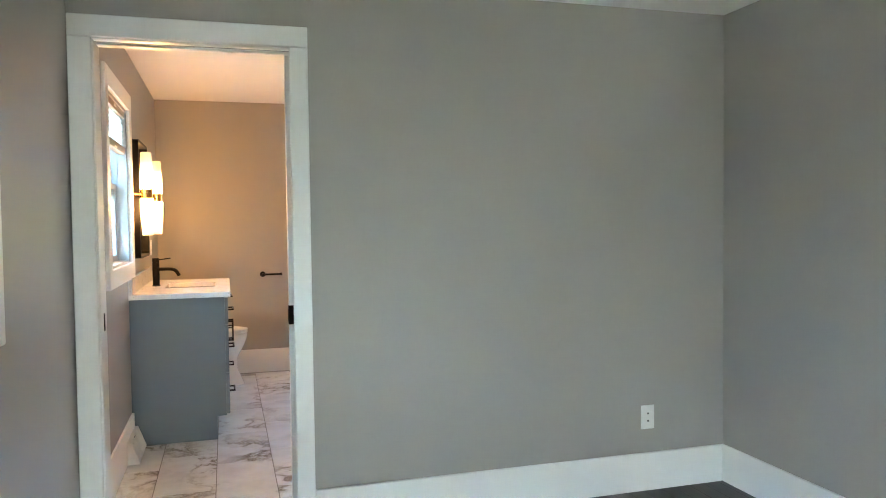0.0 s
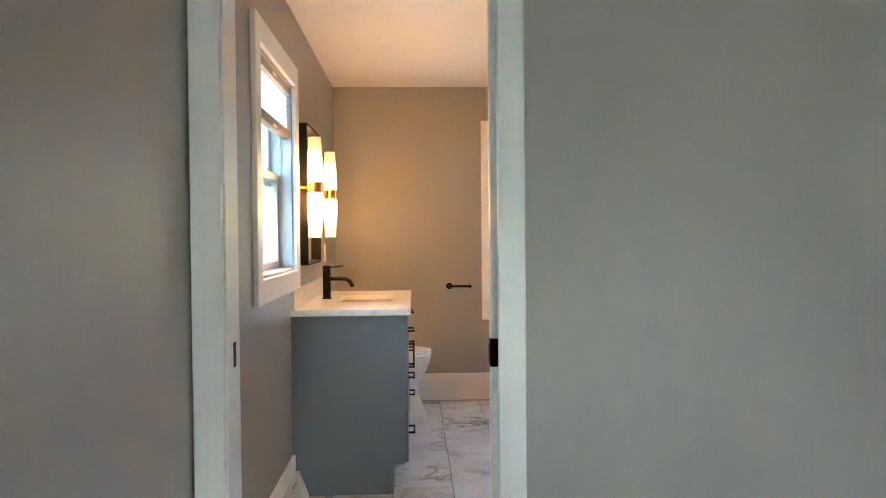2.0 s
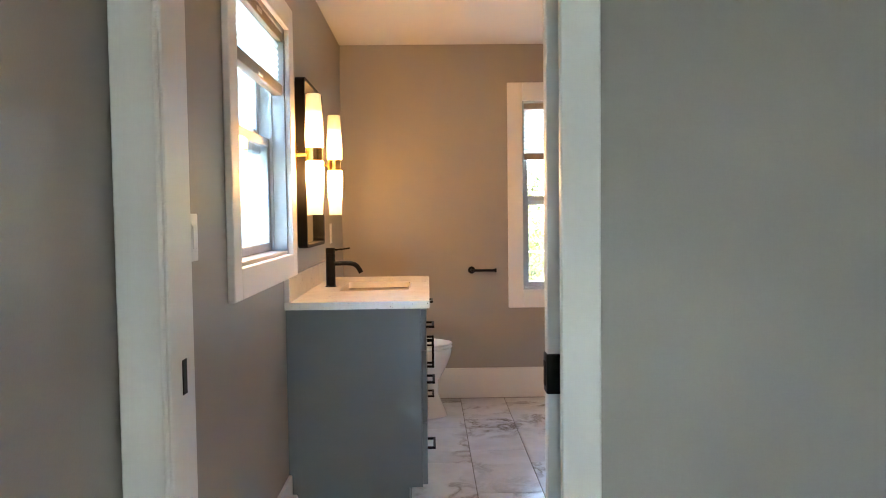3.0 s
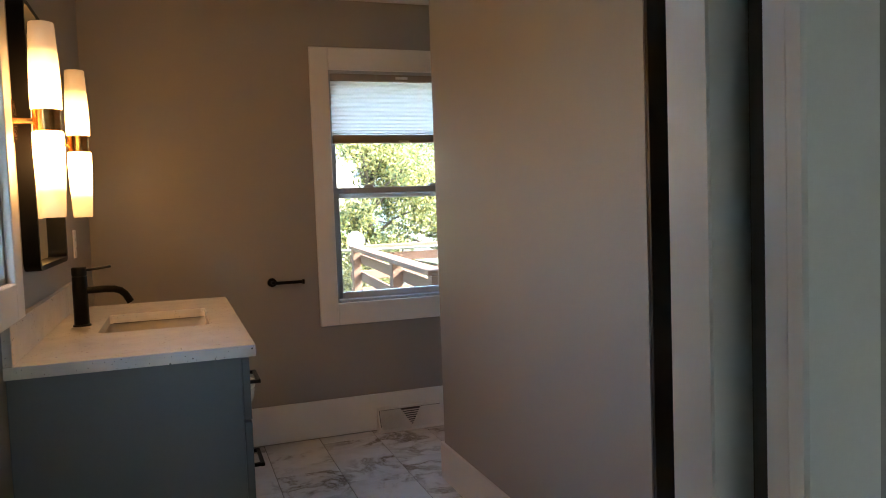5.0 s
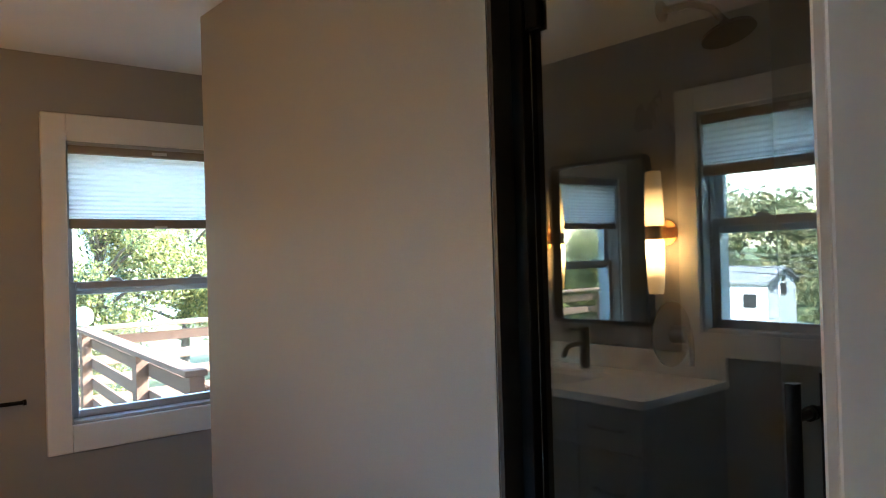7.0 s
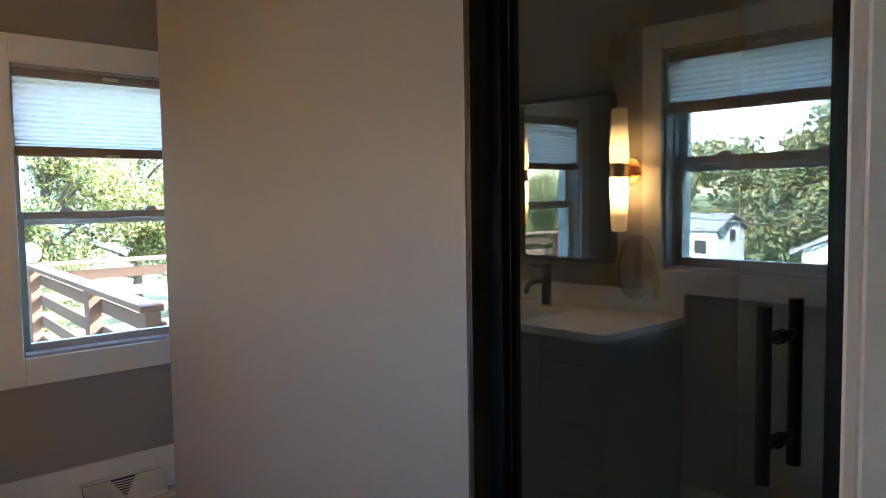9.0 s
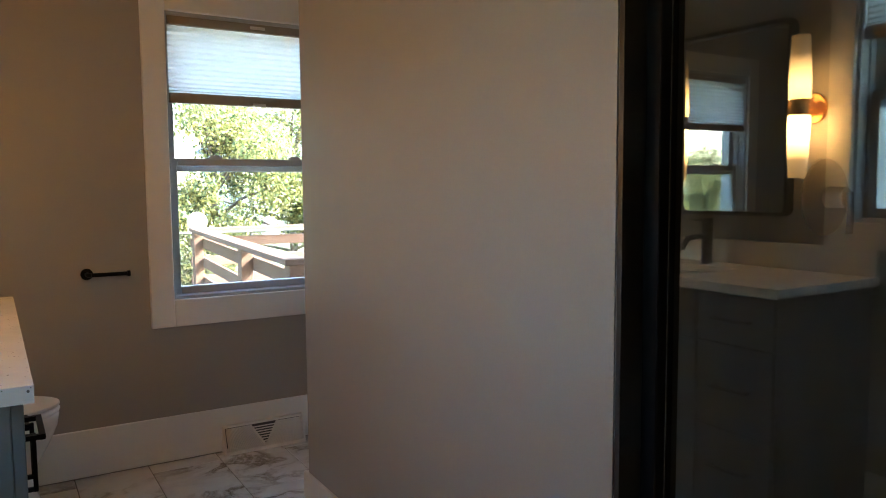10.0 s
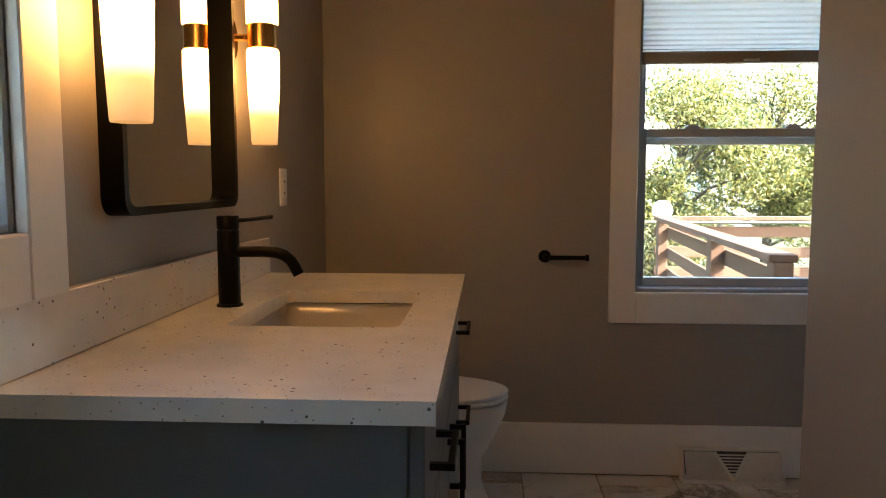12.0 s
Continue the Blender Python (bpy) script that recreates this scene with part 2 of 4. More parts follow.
def finish(bm, name, material, smooth=0.0):
    me = bpy.data.meshes.new(name)
    bmesh.ops.recalc_face_normals(bm, faces=bm.faces)
    bm.to_mesh(me)
    bm.free()
    me.materials.append(material)
    if smooth:
        me.polygons.foreach_set("use_smooth", [True] * len(me.polygons))
        me.set_sharp_from_angle(angle=radians(smooth))
    return me


def part(name, bm, material, parent, label="", smooth=0.0, local=False):
    """One mesh under a thing or a part; bm in world metres, or in the thing's own if local."""
    if not local:
        bmesh.ops.transform(bm, matrix=WORLD[parent].inverted(), verts=bm.verts)
    ob = new(name, finish(bm, name, material, smooth))
    ob.parent = parent
    WORLD[ob] = WORLD[parent]
    return tagged(ob, label)


def solid(name, bm, material, label="", category="", kind="structure", smooth=0.0):
    ob = new(name, finish(bm, name, material, smooth))
    WORLD[ob] = Matrix()
    return tagged(ob, label, category, "", kind)


def box(bm, x0, x1, y0, y1, z0, z1, bevel=0.0, seg=1):
    vs = [bm.verts.new((x, y, z)) for x in (x0, x1) for y in (y0, y1) for z in (z0, z1)]
    fs = [bm.faces.new([vs[i] for i in q]) for q in ((0, 1, 3, 2), (4, 6, 7, 5), (0, 4, 5, 1), (2, 3, 7, 6), (0, 2, 6, 4), (1, 5, 7, 3))]
    if bevel:
        edges = list({e for f in fs for e in f.edges})
        bmesh.ops.bevel(bm, geom=edges, offset=bevel, segments=seg, affect="EDGES", profile=0.5)
    return bm


def B(*args, bevel=0.0, seg=1):
    return box(bmesh.new(), *args, bevel=bevel, seg=seg)


def revolve(profile, n=28, m=None, cap=True):
    """A turned solid from (radius, height) pairs."""
    bm = bmesh.new()
    rings = [[bm.verts.new((r * math.cos(2 * math.pi * k / n), r * math.sin(2 * math.pi * k / n), z)) for k in range(n)] for r, z in profile]
    for a, b in zip(rings, rings[1:]):
        for k in range(n):
            bm.faces.new((a[k], a[(k + 1) % n], b[(k + 1) % n], b[k]))
    if cap:
        bm.faces.new(rings[0])
        bm.faces.new(rings[-1])
    if m:
        bmesh.ops.transform(bm, matrix=m, verts=bm.verts)
    return bm


def tube(points, radius, n=14):
    """A round bar along a line of points."""
    bm = bmesh.new()
    pts = [Vector(p) for p in points]
    rings, side = [], None
    for i, p in enumerate(pts):
        d = (pts[min(i + 1, len(pts) - 1)] - pts[max(i - 1, 0)]).normalized()
        if side is None:
            side = d.cross(Vector((0, 0, 1)))
            side = side.normalized() if side.length > 0.01 else Vector((1, 0, 0))
        side = (side - d * side.dot(d)).normalized()
        up = d.cross(side)
        r = radius[i] if isinstance(radius, (list, tuple)) else radius
        rings.append([bm.verts.new(p + r * (side * math.cos(2 * math.pi * k / n) + up * math.sin(2 * math.pi * k / n))) for k in range(n)])
    for a, b in zip(rings, rings[1:]):
        for k in range(n):
            bm.faces.new((a[k], a[(k + 1) % n], b[(k + 1) % n], b[k]))
    bm.faces.new(rings[0])
    bm.faces.new(rings[-1])
    return bm


def loft(rings, cap=True):
    bm = bmesh.new()
    vr = [[bm.verts.new(p) for p in r] for r in rings]
    n = len(vr[0])
    for a, b in zip(vr, vr[1:]):
        for k in range(n):
            bm.faces.new((a[k], a[(k + 1) % n], b[(k + 1) % n], b[k]))
    if cap:
        bm.faces.new(vr[0])
        bm.faces.new(vr[-1])
    return bm


def rounded(x0, x1, y0, y1, r, n=5):
    """Corner-rounded rectangle as a ring of (a, b)."""
    pts = []
    for cx, cy, a0 in ((x1 - r, y1 - r, 0), (x0 + r, y1 - r, 90), (x0 + r, y0 + r, 180), (x1 - r, y0 + r, 270)):
        for k in range(n + 1):
            a = radians(a0 + 90 * k / n)
            pts.append((cx + r * math.cos(a), cy + r * math.sin(a)))
    return pts


def wall_boxes(lo, hi, axis, holes):
    """A wall from corner lo to corner hi along axis (0 or 1), with openings (a0, a1, z0, z1) right through it."""
    bm = bmesh.new()
    cuts = sorted({lo[axis], hi[axis], *(h[0] for h in holes), *(h[1] for h in holes)})
    for a, b in zip(cuts, cuts[1:]):
        zs = [(lo[2], hi[2])]
        for h in holes:
            if h[0] <= a and b <= h[1]:
                zs = [(lo[2], h[2]), (h[3], hi[2])]
        for z0, z1 in zs:
            p, q = list(lo), list(hi)
            p[axis], q[axis], p[2], q[2] = a, b, z0, z1
            box(bm, p[0], q[0], p[1], q[1], p[2], q[2])
    bmesh.ops.remove_doubles(bm, verts=bm.verts, dist=1e-5)
    seen, inner = {}, []
    for f in bm.faces:
        key = tuple(round(c, 4) for c in f.calc_center_median())
        if key in seen:
            inner += [f, seen[key]]
        seen[key] = f
    bmesh.ops.delete(bm, geom=list(set(inner)), context="FACES")
    return bm


# ---- large structure ----
W1 = (0.80, 1.63, 1.097, 2.0)          # bathroom west window opening: along, along, sill, head
W2 = (-1.917, -1.087, 1.105, 2.0)      # bedroom west window
W3 = (1.200, 2.030, 0.740, 2.0)        # bathroom north window
W4 = (0.25, 1.35, 0.22, 2.0)           # bedroom south windows, unseen, added to let daylight in
W5 = (1.65, 2.75, 0.22, 2.0)
solid("wall_west_bedroom", wall_boxes((XW - WT, YS - WT, -0.4), (XW, 0.07, 2.75), 1, [W2]), WALL, "greige painted bedroom outer wall with a window opening", "wall")
solid("wall_west_bath", wall_boxes((XW - WT, 0.0705, -0.4), (XV, YN + WT, 2.75), 1, [W1]), WALL, "greige painted bathroom outer wall with a window opening", "wall")
solid("wall_north", wall_boxes((XV + 0.0005, YN, -0.4), (XE + WT, YN + WT, 2.75), 0, [W3]), WALL, "greige painted bathroom end wall with a window opening", "wall")
solid("wall_south", wall_boxes((XW, YS - WT, -0.4), (XE + WT, YS, 2.75), 0, [W4, W5]), WALL, "greige painted bedroom wall with two added window openings for daylight", "wall")
solid("wall_east", B(XE, XE + WT, YS, YN, -0.4, 2.75), WALL, "plain greige painted side wall", "wall")

# wall between the rooms: solid left of and over the doorway, hollow on the pocket side
for name, dims in (("wall_between_side", (XV + 0.0005, DX0 - 0.02, 0, DT, 0, 2.7)), ("wall_between_corner", (XW + 0.0005, XV, 0, 0.07, 0, 2.7)), ("wall_between_head", (DX0 - 0.02, DX1 + 0.02, 0, DT, DZ + 0.02, 2.7)), ("wall_between_bedroom", (DX1 + 0.02, XE, 0, 0.040, 0, 2.7)), ("wall_between_bath", (DX1 + 0.02, XE, 0.112, DT, 0, 2.7)), ("wall_between_core", (1.65, XE, 0.0401, 0.1119, 0, 2.7))):
    solid(name, B(*dims), WALL, "greige painted wall between bedroom and bathroom", "wall")

bm = bmesh.new()
box(bm, PX, PX + 0.16, PY0, PY1, 0, ZB + 0.02)
box(bm, PX + 0.16, XB, PY1 - 0.12, PY1, 0, ZB + 0.02)
bmesh.ops.bevel(bm, geom=[e for e in bm.edges if abs(e.verts[0].co.z - e.verts[1].co.z) > 1], offset=0.004, segments=2, affect="EDGES")
solid("wall_partition", bm, WALL, "greige painted partition beside the shower", "wall")
solid("wall_bath_east", B(XB, XE - 0.002, DT + 0.001, YN, 0, 2.7), WALL, "plain greige wall closing the bathroom", "wall")

solid("ceiling_bathroom", B(XV, XE, DT + 0.001, YN, ZB, ZB + 0.1), CEIL, "flat white bathroom ceiling", "ceiling")
solid("ceiling_bedroom", B(XW, XE, YS, -0.001, ZC, ZC + 0.1), CEIL, "flat white bedroom ceiling", "ceiling")

# ground: one sheet, level by the house and falling away to the west
bm = bmesh.new()
xs = [-900, -400, -200, -120, -90, -75, -60, -50, -42, -35, -28, -22, -16, -11, -7, -4, -1, 2, 6, 12, 20, 40, 90, 250, 900]
ys = [-900, -250, -90, -40, -20, -10, -5, 0, 5, 9, 13, 18, 25, 35, 50, 80, 150, 400, 900]


def ground_z(x, y):
    fall = min(1.0, max(0.0, (-x - 3) / 22.0))
    rise = max(0.0, (-x - 45) / 20.0)
    return -0.55 - 2.8 * fall * fall * (3 - 2 * fall) + min(rise, 4.0)


grid = [[bm.verts.new((x, y, ground_z(x, y))) for y in ys] for x in xs]
for a, b in zip(grid, grid[1:]):
    for k in range(len(ys) - 1):
        bm.faces.new((a[k], b[k], b[k + 1], a[k + 1]))
solid("ground", bm, GRASS, "patchy sunlit grass ground around the house", "ground", smooth=60)
solid("house_roof", B(XW - 0.35, XE + 0.35, YS - 0.35, YN + 0.35, 2.76, 2.95, bevel=0.01), ROOF, "grey roof slab over the rooms", "roof")


# ---- doorway ----
def board(parent, name, *dims, material=None, bevel=0.003):
    return part(name, B(*dims, bevel=bevel), material or TRIM, parent)


def door_trim():
    t = thing("door_trim", "white painted flat casing and jambs of the pocket doorway", "trim", pose(DX0, 0, 0), kind="structure")
    for name, y0, y1 in (("bedroom", -0.02, -0.0005), ("bath", DT + 0.0005, DT + 0.012)):
        lx = -0.016 if y0 < 0 else XV + 0.001
        rx = DX1 - 0.006 if y0 < 0 else DX1 + 0.010
        board(t, "casing_side", lx, DX0 - 0.006, y0, y1, 0, DZ + 0.005)
        board(t, "casing_side", rx, DX1 + 0.070, y0, y1, 0, DZ + 0.005)
        board(t, "casing_head", lx, DX1 + 0.070, y0, y1, DZ + 0.006, DZ + 0.09)
    board(t, "jamb", DX0 - 0.0195, DX0, 0.0005, DT - 0.0005, 0, DZ)
    board(t, "jamb", DX1, DX1 + 0.0195, 0.0005, 0.028, 0, DZ)
    part("pocket_liner", B(DX1 + 0.004, DX1 + 0.0195, 0.0285, 0.0445, 0, DZ), LINER, t, "dark brown pocket liner")
    board(t, "jamb", DX1, DX1 + 0.0195, 0.108, DT - 0.0005, 0, DZ)
    board(t, "head_jamb", DX0 - 0.0195, DX1 + 0.0195, 0.0005, 0.044, DZ + 0.0005, DZ + 0.0195)
    board(t, "head_jamb", DX0 - 0.0195, DX1 + 0.0195, 0.101, DT - 0.0005, DZ + 0.0005, DZ + 0.0195)
    part("track", B(DX0 - 0.019, DX1 + 0.019, 0.046, 0.099, DZ + 0.012, DZ + 0.0195), BLACK, t, "dark sliding door track")
    part("strike_plate", B(DX0 - 0.001, DX0 + 0.002, 0.066, 0.090, 0.895, 0.965, bevel=0.0005), BLACK, t, "black strike plate")


door_trim()


def pocket_door():
    t = thing("pocket_door", "white pocket door slid open, its edge proud of the jamb", "door", pose(DX1, 0.08, 0))
    part("door_panel", B(DX1 - 0.019, 1.58, 0.065, 0.100, 0.015, 2.025, bevel=0.002), TRIM, t)
    lock = part("edge_lock", B(DX1 - 0.0215, DX1 + 0.03, 0.0615, 0.1035, 0.885, 0.967, bevel=0.004, seg=2), BLACK, t, "matte black wrap-around edge pull", smooth=40)
    part("finger_pull", B(DX1 - 0.0230, DX1 - 0.0214, 0.073, 0.092, 0.90, 0.95, bevel=0.0006), DARKSLOT, lock)


pocket_door()


# ---- baseboards ----
def baseboard(name, *dims, label="tall flat white painted baseboard"):
    solid(name, B(*dims, bevel=0.003), TRIM, label, "baseboard")


BH = 0.185
baseboard("baseboard_bedroom_north", DX1 + 0.0705, XE - 0.0155, -0.015, -0.0005, 0.001, BH)
baseboard("baseboard_bedroom_east", XE - 0.015, XE - 0.0005, YS + 0.016, -0.0005, 0.001, BH)
baseboard("baseboard_bedroom_west", XW + 0.0005, XW + 0.015, YS + 0.016, -0.021, 0.001, BH)
baseboard("baseboard_bedroom_south", XW + 0.0005, XE - 0.0005, YS + 0.0005, YS + 0.0155, 0.001, BH)
baseboard("baseboard_bath_west", XV + 0.0005, XV + 0.015, DT + 0.0185, 1.54, FZ, 0.21)
baseboard("baseboard_bath_west_toilet", XV + 0.0005, XV + 0.015, 2.72, YN - 0.016, FZ, 0.21)
baseboard("baseboard_bath_north", XV + 0.0005, XB - 0.001, YN - 0.015, YN - 0.0005, FZ + 0.006, 0.215)
baseboard("baseboard_partition", PX - 0.015, PX - 0.0005, PY0 + 0.003, PY1 + 0.015, FZ, 0.175)
baseboard("baseboard_partition_end", PX, XB - 0.001, PY1 + 0.0005, PY1 + 0.015, FZ, 0.175)


# ---- windows ----
def sash(t, name, w, z0, z1, y, stile=0.036, x0=0.0):
    s = part(name, B(x0 + 0.012, x0 + 0.012 + stile, y, y + 0.034, z0, z1, bevel=0.003), VINYL, t, local=True)
    part("stile", B(x0 + w - 0.012 - stile, x0 + w - 0.012, y, y + 0.034, z0, z1, bevel=0.003), VINYL, s, local=True)
    part("rail", B(x0 + 0.012 + stile, x0 + w - 0.012 - stile, y, y + 0.034, z0, z0 + 0.034, bevel=0.003), VINYL, s, local=True)
    part("rail", B(x0 + 0.012 + stile, x0 + w - 0.012 - stile, y, y + 0.034, z1 - 0.034, z1, bevel=0.003), VINYL, s, local=True)
    p = part("pane", B(x0 + 0.010 + stile, x0 + w - 0.010 - stile, y + 0.004, y + 0.009, z0 + 0.03, z1 - 0.03), PANE, s, "clear window glass", local=True)
    p.visible_shadow = False
    return s


def window(name, label, m, w, h, meet, cw=0.095, cb=0.12, ct=0.115):
    """Double-hung window. Local x along the wall, y outwards, z up from the sill; origin on the wall's inner face."""
    t = thing(name, label, "window", m, kind="structure")
    y0 = -0.022
    part("casing", B(-cw, 0, y0, -0.0005, -cb, h + ct, bevel=0.003), TRIM, t, local=True)
    part("casing", B(w, w + cw, y0, -0.0005, -cb, h + ct, bevel=0.003), TRIM, t, local=True)
    part("casing", B(0.0005, w - 0.0005, y0, -0.0005, h, h + ct, bevel=0.003), TRIM, t, local=True)
    part("casing", B(0.0005, w - 0.0005, y0, -0.0005, -cb, 0, bevel=0.003), TRIM, t, local=True)
    for x0, x1 in ((0.0005, 0.012), (w - 0.012, w - 0.0005)):
        part("jamb_liner", B(x0, x1, 0, WT - 0.001, 0.0005, h - 0.0005, bevel=0.001), VINYL, t, local=True)
    part("head_liner", B(0.0125, w - 0.0125, 0, WT - 0.002, h - 0.014, h - 0.0005, bevel=0.001), VINYL, t, local=True)
    part("sill", B(0.0125, w - 0.0125, 0, WT + 0.03, 0.0005, 0.014, bevel=0.002), VINYL, t, local=True)
    for x0, x1 in ((0.0125, 0.020), (w - 0.020, w - 0.0125)):
        part("stop", B(x0, x1, 0.050, 0.062, 0.015, h - 0.015, bevel=0.001), VINYL, t, local=True)
        part("stop", B(x0, x1, 0.097, 0.103, meet, h - 0.015, bevel=0.001), VINYL, t, local=True)
    sash(t, "lower_sash", w, 0.0145, meet + 0.03, 0.0625)
    sash(t, "upper_sash", w, meet - 0.03, h - 0.0145, 0.1035)
    for fx in (0.27, 0.73):
        c = w * fx
        part("sash_lock", loft([[(c + a, b + 0.0795, z) for a, b in rounded(-0.03 * k, 0.03 * k, -0.011 * k, 0.011 * k, 0.010 * k, 3)] for z, k in ((meet + 0.0301, 1), (meet + 0.037, 1), (meet + 0.046, 0.6))]), VINYL, t, local=True, smooth=35)
    return t


window("window_1", "white double-hung bathroom window with flat casing beside the vanity", pose(XV, W1[0], W1[2], 0, 0, 90), W1[1] - W1[0], W1[3] - W1[2], 0.435, cw=0.09, cb=0.095, ct=0.10)
window("window_2", "white double-hung bedroom window with flat painted casing", pose(XW, W2[0], W2[2], 0, 0, 90), W2[1] - W2[0], W2[3] - W2[2], 0.435, cw=0.085, cb=0.092, ct=0.10)
window("window_3", "white double-hung bathroom window overlooking the deck", pose(W3[0], YN, W3[2]), W3[1] - W3[0], W3[3] - W3[2], 0.60, cw=0.10, cb=0.12, ct=0.12)
# Unseen end-wall windows, added as daylight sources for the bedroom.
for name, w in (("window_4", W4), ("window_5", W5)):
    window(name, "unseen white double-hung window added in the bedroom end wall", pose(w[1], YS, w[2], 0, 0, 180), w[1] - w[0], w[3] - w[2], 0.90)


def cell_shade(label, m, w, h, drop, fabric):
    """Pleated cellular shade in a window's opening, lowered by drop."""
    t = thing("cellular_shade", label, "blind", m, "window blinds")
    part("headrail", B(0.014, w - 0.014, 0.004, 0.048, h - 0.052, h - 0.0145, bevel=0.004, seg=2), RAIL, t, "taupe headrail", local=True, smooth=40)
    part("clip", B(w * 0.5 - 0.035, w * 0.5 + 0.035, 0.0005, 0.004, h - 0.040, h - 0.026, bevel=0.001), PLASTIC, t, local=True)
    top, low = h - 0.0525, h - drop + 0.045
    n = max(8, int((top - low) / 0.021))
    zs = [low + (top - low) * (k / n) ** 1.25 for k in range(n + 1)]
    bm = bmesh.new()
    front = []
    for k in range(2 * n + 1):
        z = zs[k // 2] if k % 2 == 0 else (zs[k // 2] + zs[k // 2 + 1]) / 2
        out = 0.013 if k % 2 == 0 else 0.006
        front.append([bm.verts.new((x, 0.012 + out, z)) for x in (0.016, w - 0.016)])
    for a, b in zip(front, front[1:]):
        bm.faces.new((a[0], a[1], b[1], b[0]))
    part("pleated_fabric", bm, fabric, t, local=True)
    part("bottom_rail", B(0.0145, w - 0.0145, 0.006, 0.046, h - drop, h - drop + 0.0445, bevel=0.006, seg=2), RAIL, t, "taupe bottom rail", local=True, smooth=40)
    part("pull_tab", B(w * 0.5 - 0.03, w * 0.5 + 0.03, 0.0, 0.0055, h - drop + 0.004, h - drop + 0.014, bevel=0.002), PLASTIC, t, local=True)


cell_shade("white cellular shade raised high in the vanity window", pose(XV, W1[0], W1[2], 0, 0, 90), W1[1] - W1[0], W1[3] - W1[2], 0.265, FABRIC)
cell_shade("brown-backed cellular shade half lowered in the bedroom window", pose(XW, W2[0], W2[2], 0, 0, 90), W2[1] - W2[0], W2[3] - W2[2], 0.340, DARKFABRIC)
# Unseen shades, lowered to trim the daylight that the added windows let in.
for w in (W4, W5):
    cell_shade("unseen brown-backed cellular shade lowered to dim the added end window", pose(w[1], YS, w[2], 0, 0, 180), w[1] - w[0], w[3] - w[2], 1.24, DARKFABRIC)
cell_shade("white cellular shade lowered a third over the deck window", pose(W3[0], YN, W3[2]), W3[1] - W3[0], W3[3] - W3[2], 0.390, FABRIC)


# ---- vanity ----
VY0, VY1, VXF, CT = 1.522, 2.730, 0.567, 0.908


def vanity():
    t = thing("vanity_cabinet", "blue-grey painted bathroom vanity with black bar pulls", "cabinet", pose(0.25, 2.125, 0))
    y0, y1, x1 = VY0 + 0.02, VY1 - 0.02, 0.531
    bm = bmesh.new()
    box(bm, XV + 0.001, x1, y0 + 0.018, y1 - 0.018, 0.155, CT - 0.20)
    box(bm, XV + 0.001, 0.10, y0 + 0.018, y1 - 0.018, CT - 0.199, CT - 0.0305)
    box(bm, 0.50, x1, y0 + 0.018, y1 - 0.018, CT - 0.199, CT - 0.0305)
    part("carcass", bm, CABINET, t)
    for a, b in ((y0, y0 + 0.0175), (y1 - 0.0175, y1)):
        bm = bmesh.new()
        ring = [(XV + 0.001, FZ), (0.475, FZ), (0.475, 0.15), (x1, 0.15), (x1, CT - 0.0305), (XV + 0.001, CT - 0.0305)]
        va, vb = [bm.verts.new((x, a, z)) for x, z in ring], [bm.verts.new((x, b, z)) for x, z in ring]
        bm.faces.new(va)
        bm.faces.new(vb)
        for k in range(6):
            bm.faces.new((va[k], va[(k + 1) % 6], vb[(k + 1) % 6], vb[k]))
        bmesh.ops.bevel(bm, geom=list(bm.edges), offset=0.0012, segments=1, affect="EDGES")
        part("side_panel", bm, CABINET, t)
    part("toe_kick", B(0.455, 0.4745, y0 + 0.018, y1 - 0.018, FZ, 0.1545), CABINET, t)
    fx0, fx1 = x1 + 0.0005, x1 + 0.0205

    def pull(p, along, c):
        """Square black bar pull with two posts; along is 'y' or 'z'."""
        half = 0.070
        bm = bmesh.new()
        px, py, pz = c
        if along == "y":
            box(bm, px + 0.024, px + 0.034, py - half, py + half, pz - 0.005, pz + 0.005, bevel=0.0012)
            for s in (-1, 1):
                box(bm, px, px + 0.0245, py + s * (half - 0.006) - 0.005, py + s * (half - 0.006) + 0.005, pz - 0.0045, pz + 0.0045)
        else:
            box(bm, px + 0.024, px + 0.034, py - 0.005, py + 0.005, pz - half, pz + half, bevel=0.0012)
            for s in (-1, 1):
                box(bm, px, px + 0.0245, py - 0.0045, py + 0.0045, pz + s * (half - 0.006) - 0.005, pz + s * (half - 0.006) + 0.005)
        part("bar_pull", bm, BLACK, p, "matte black bar pull")

    g = 0.0025
    zs = (0.157, 0.412, 0.704, CT - 0.034)
    cols = ((y0, y0 + 0.295), (y1 - 0.295, y1))
    for a, b in cols:
        for z0, z1 in zip(zs, zs[1:]):
            d = part("drawer_front", B(fx0, fx1, a + g, b - g, z0 + g, z1 - g, bevel=0.0025, seg=2), CABINET, t)
            pull(d, "y", (fx1, (a + b) / 2, (z0 + z1) / 2))
    mid = (y0 + y1) / 2
    f = part("false_front", B(fx0, fx1, cols[0][1] + g, cols[1][0] - g, zs[2] + g, zs[3] - g, bevel=0.0025, seg=2), CABINET, t)
    for a, b, hy in ((cols[0][1], mid, mid - 0.045), (mid, cols[1][0], mid + 0.045)):
        d = part("cabinet_door", B(fx0, fx1, a + g, b - g, zs[0] + g, zs[2] - g, bevel=0.0025, seg=2), CABINET, t)
        pull(d, "z", (fx1, hy, zs[2] - 0.11))


vanity()

SX0, SX1, SY0, SY1 = 0.155, 0.472, 1.960, 2.400


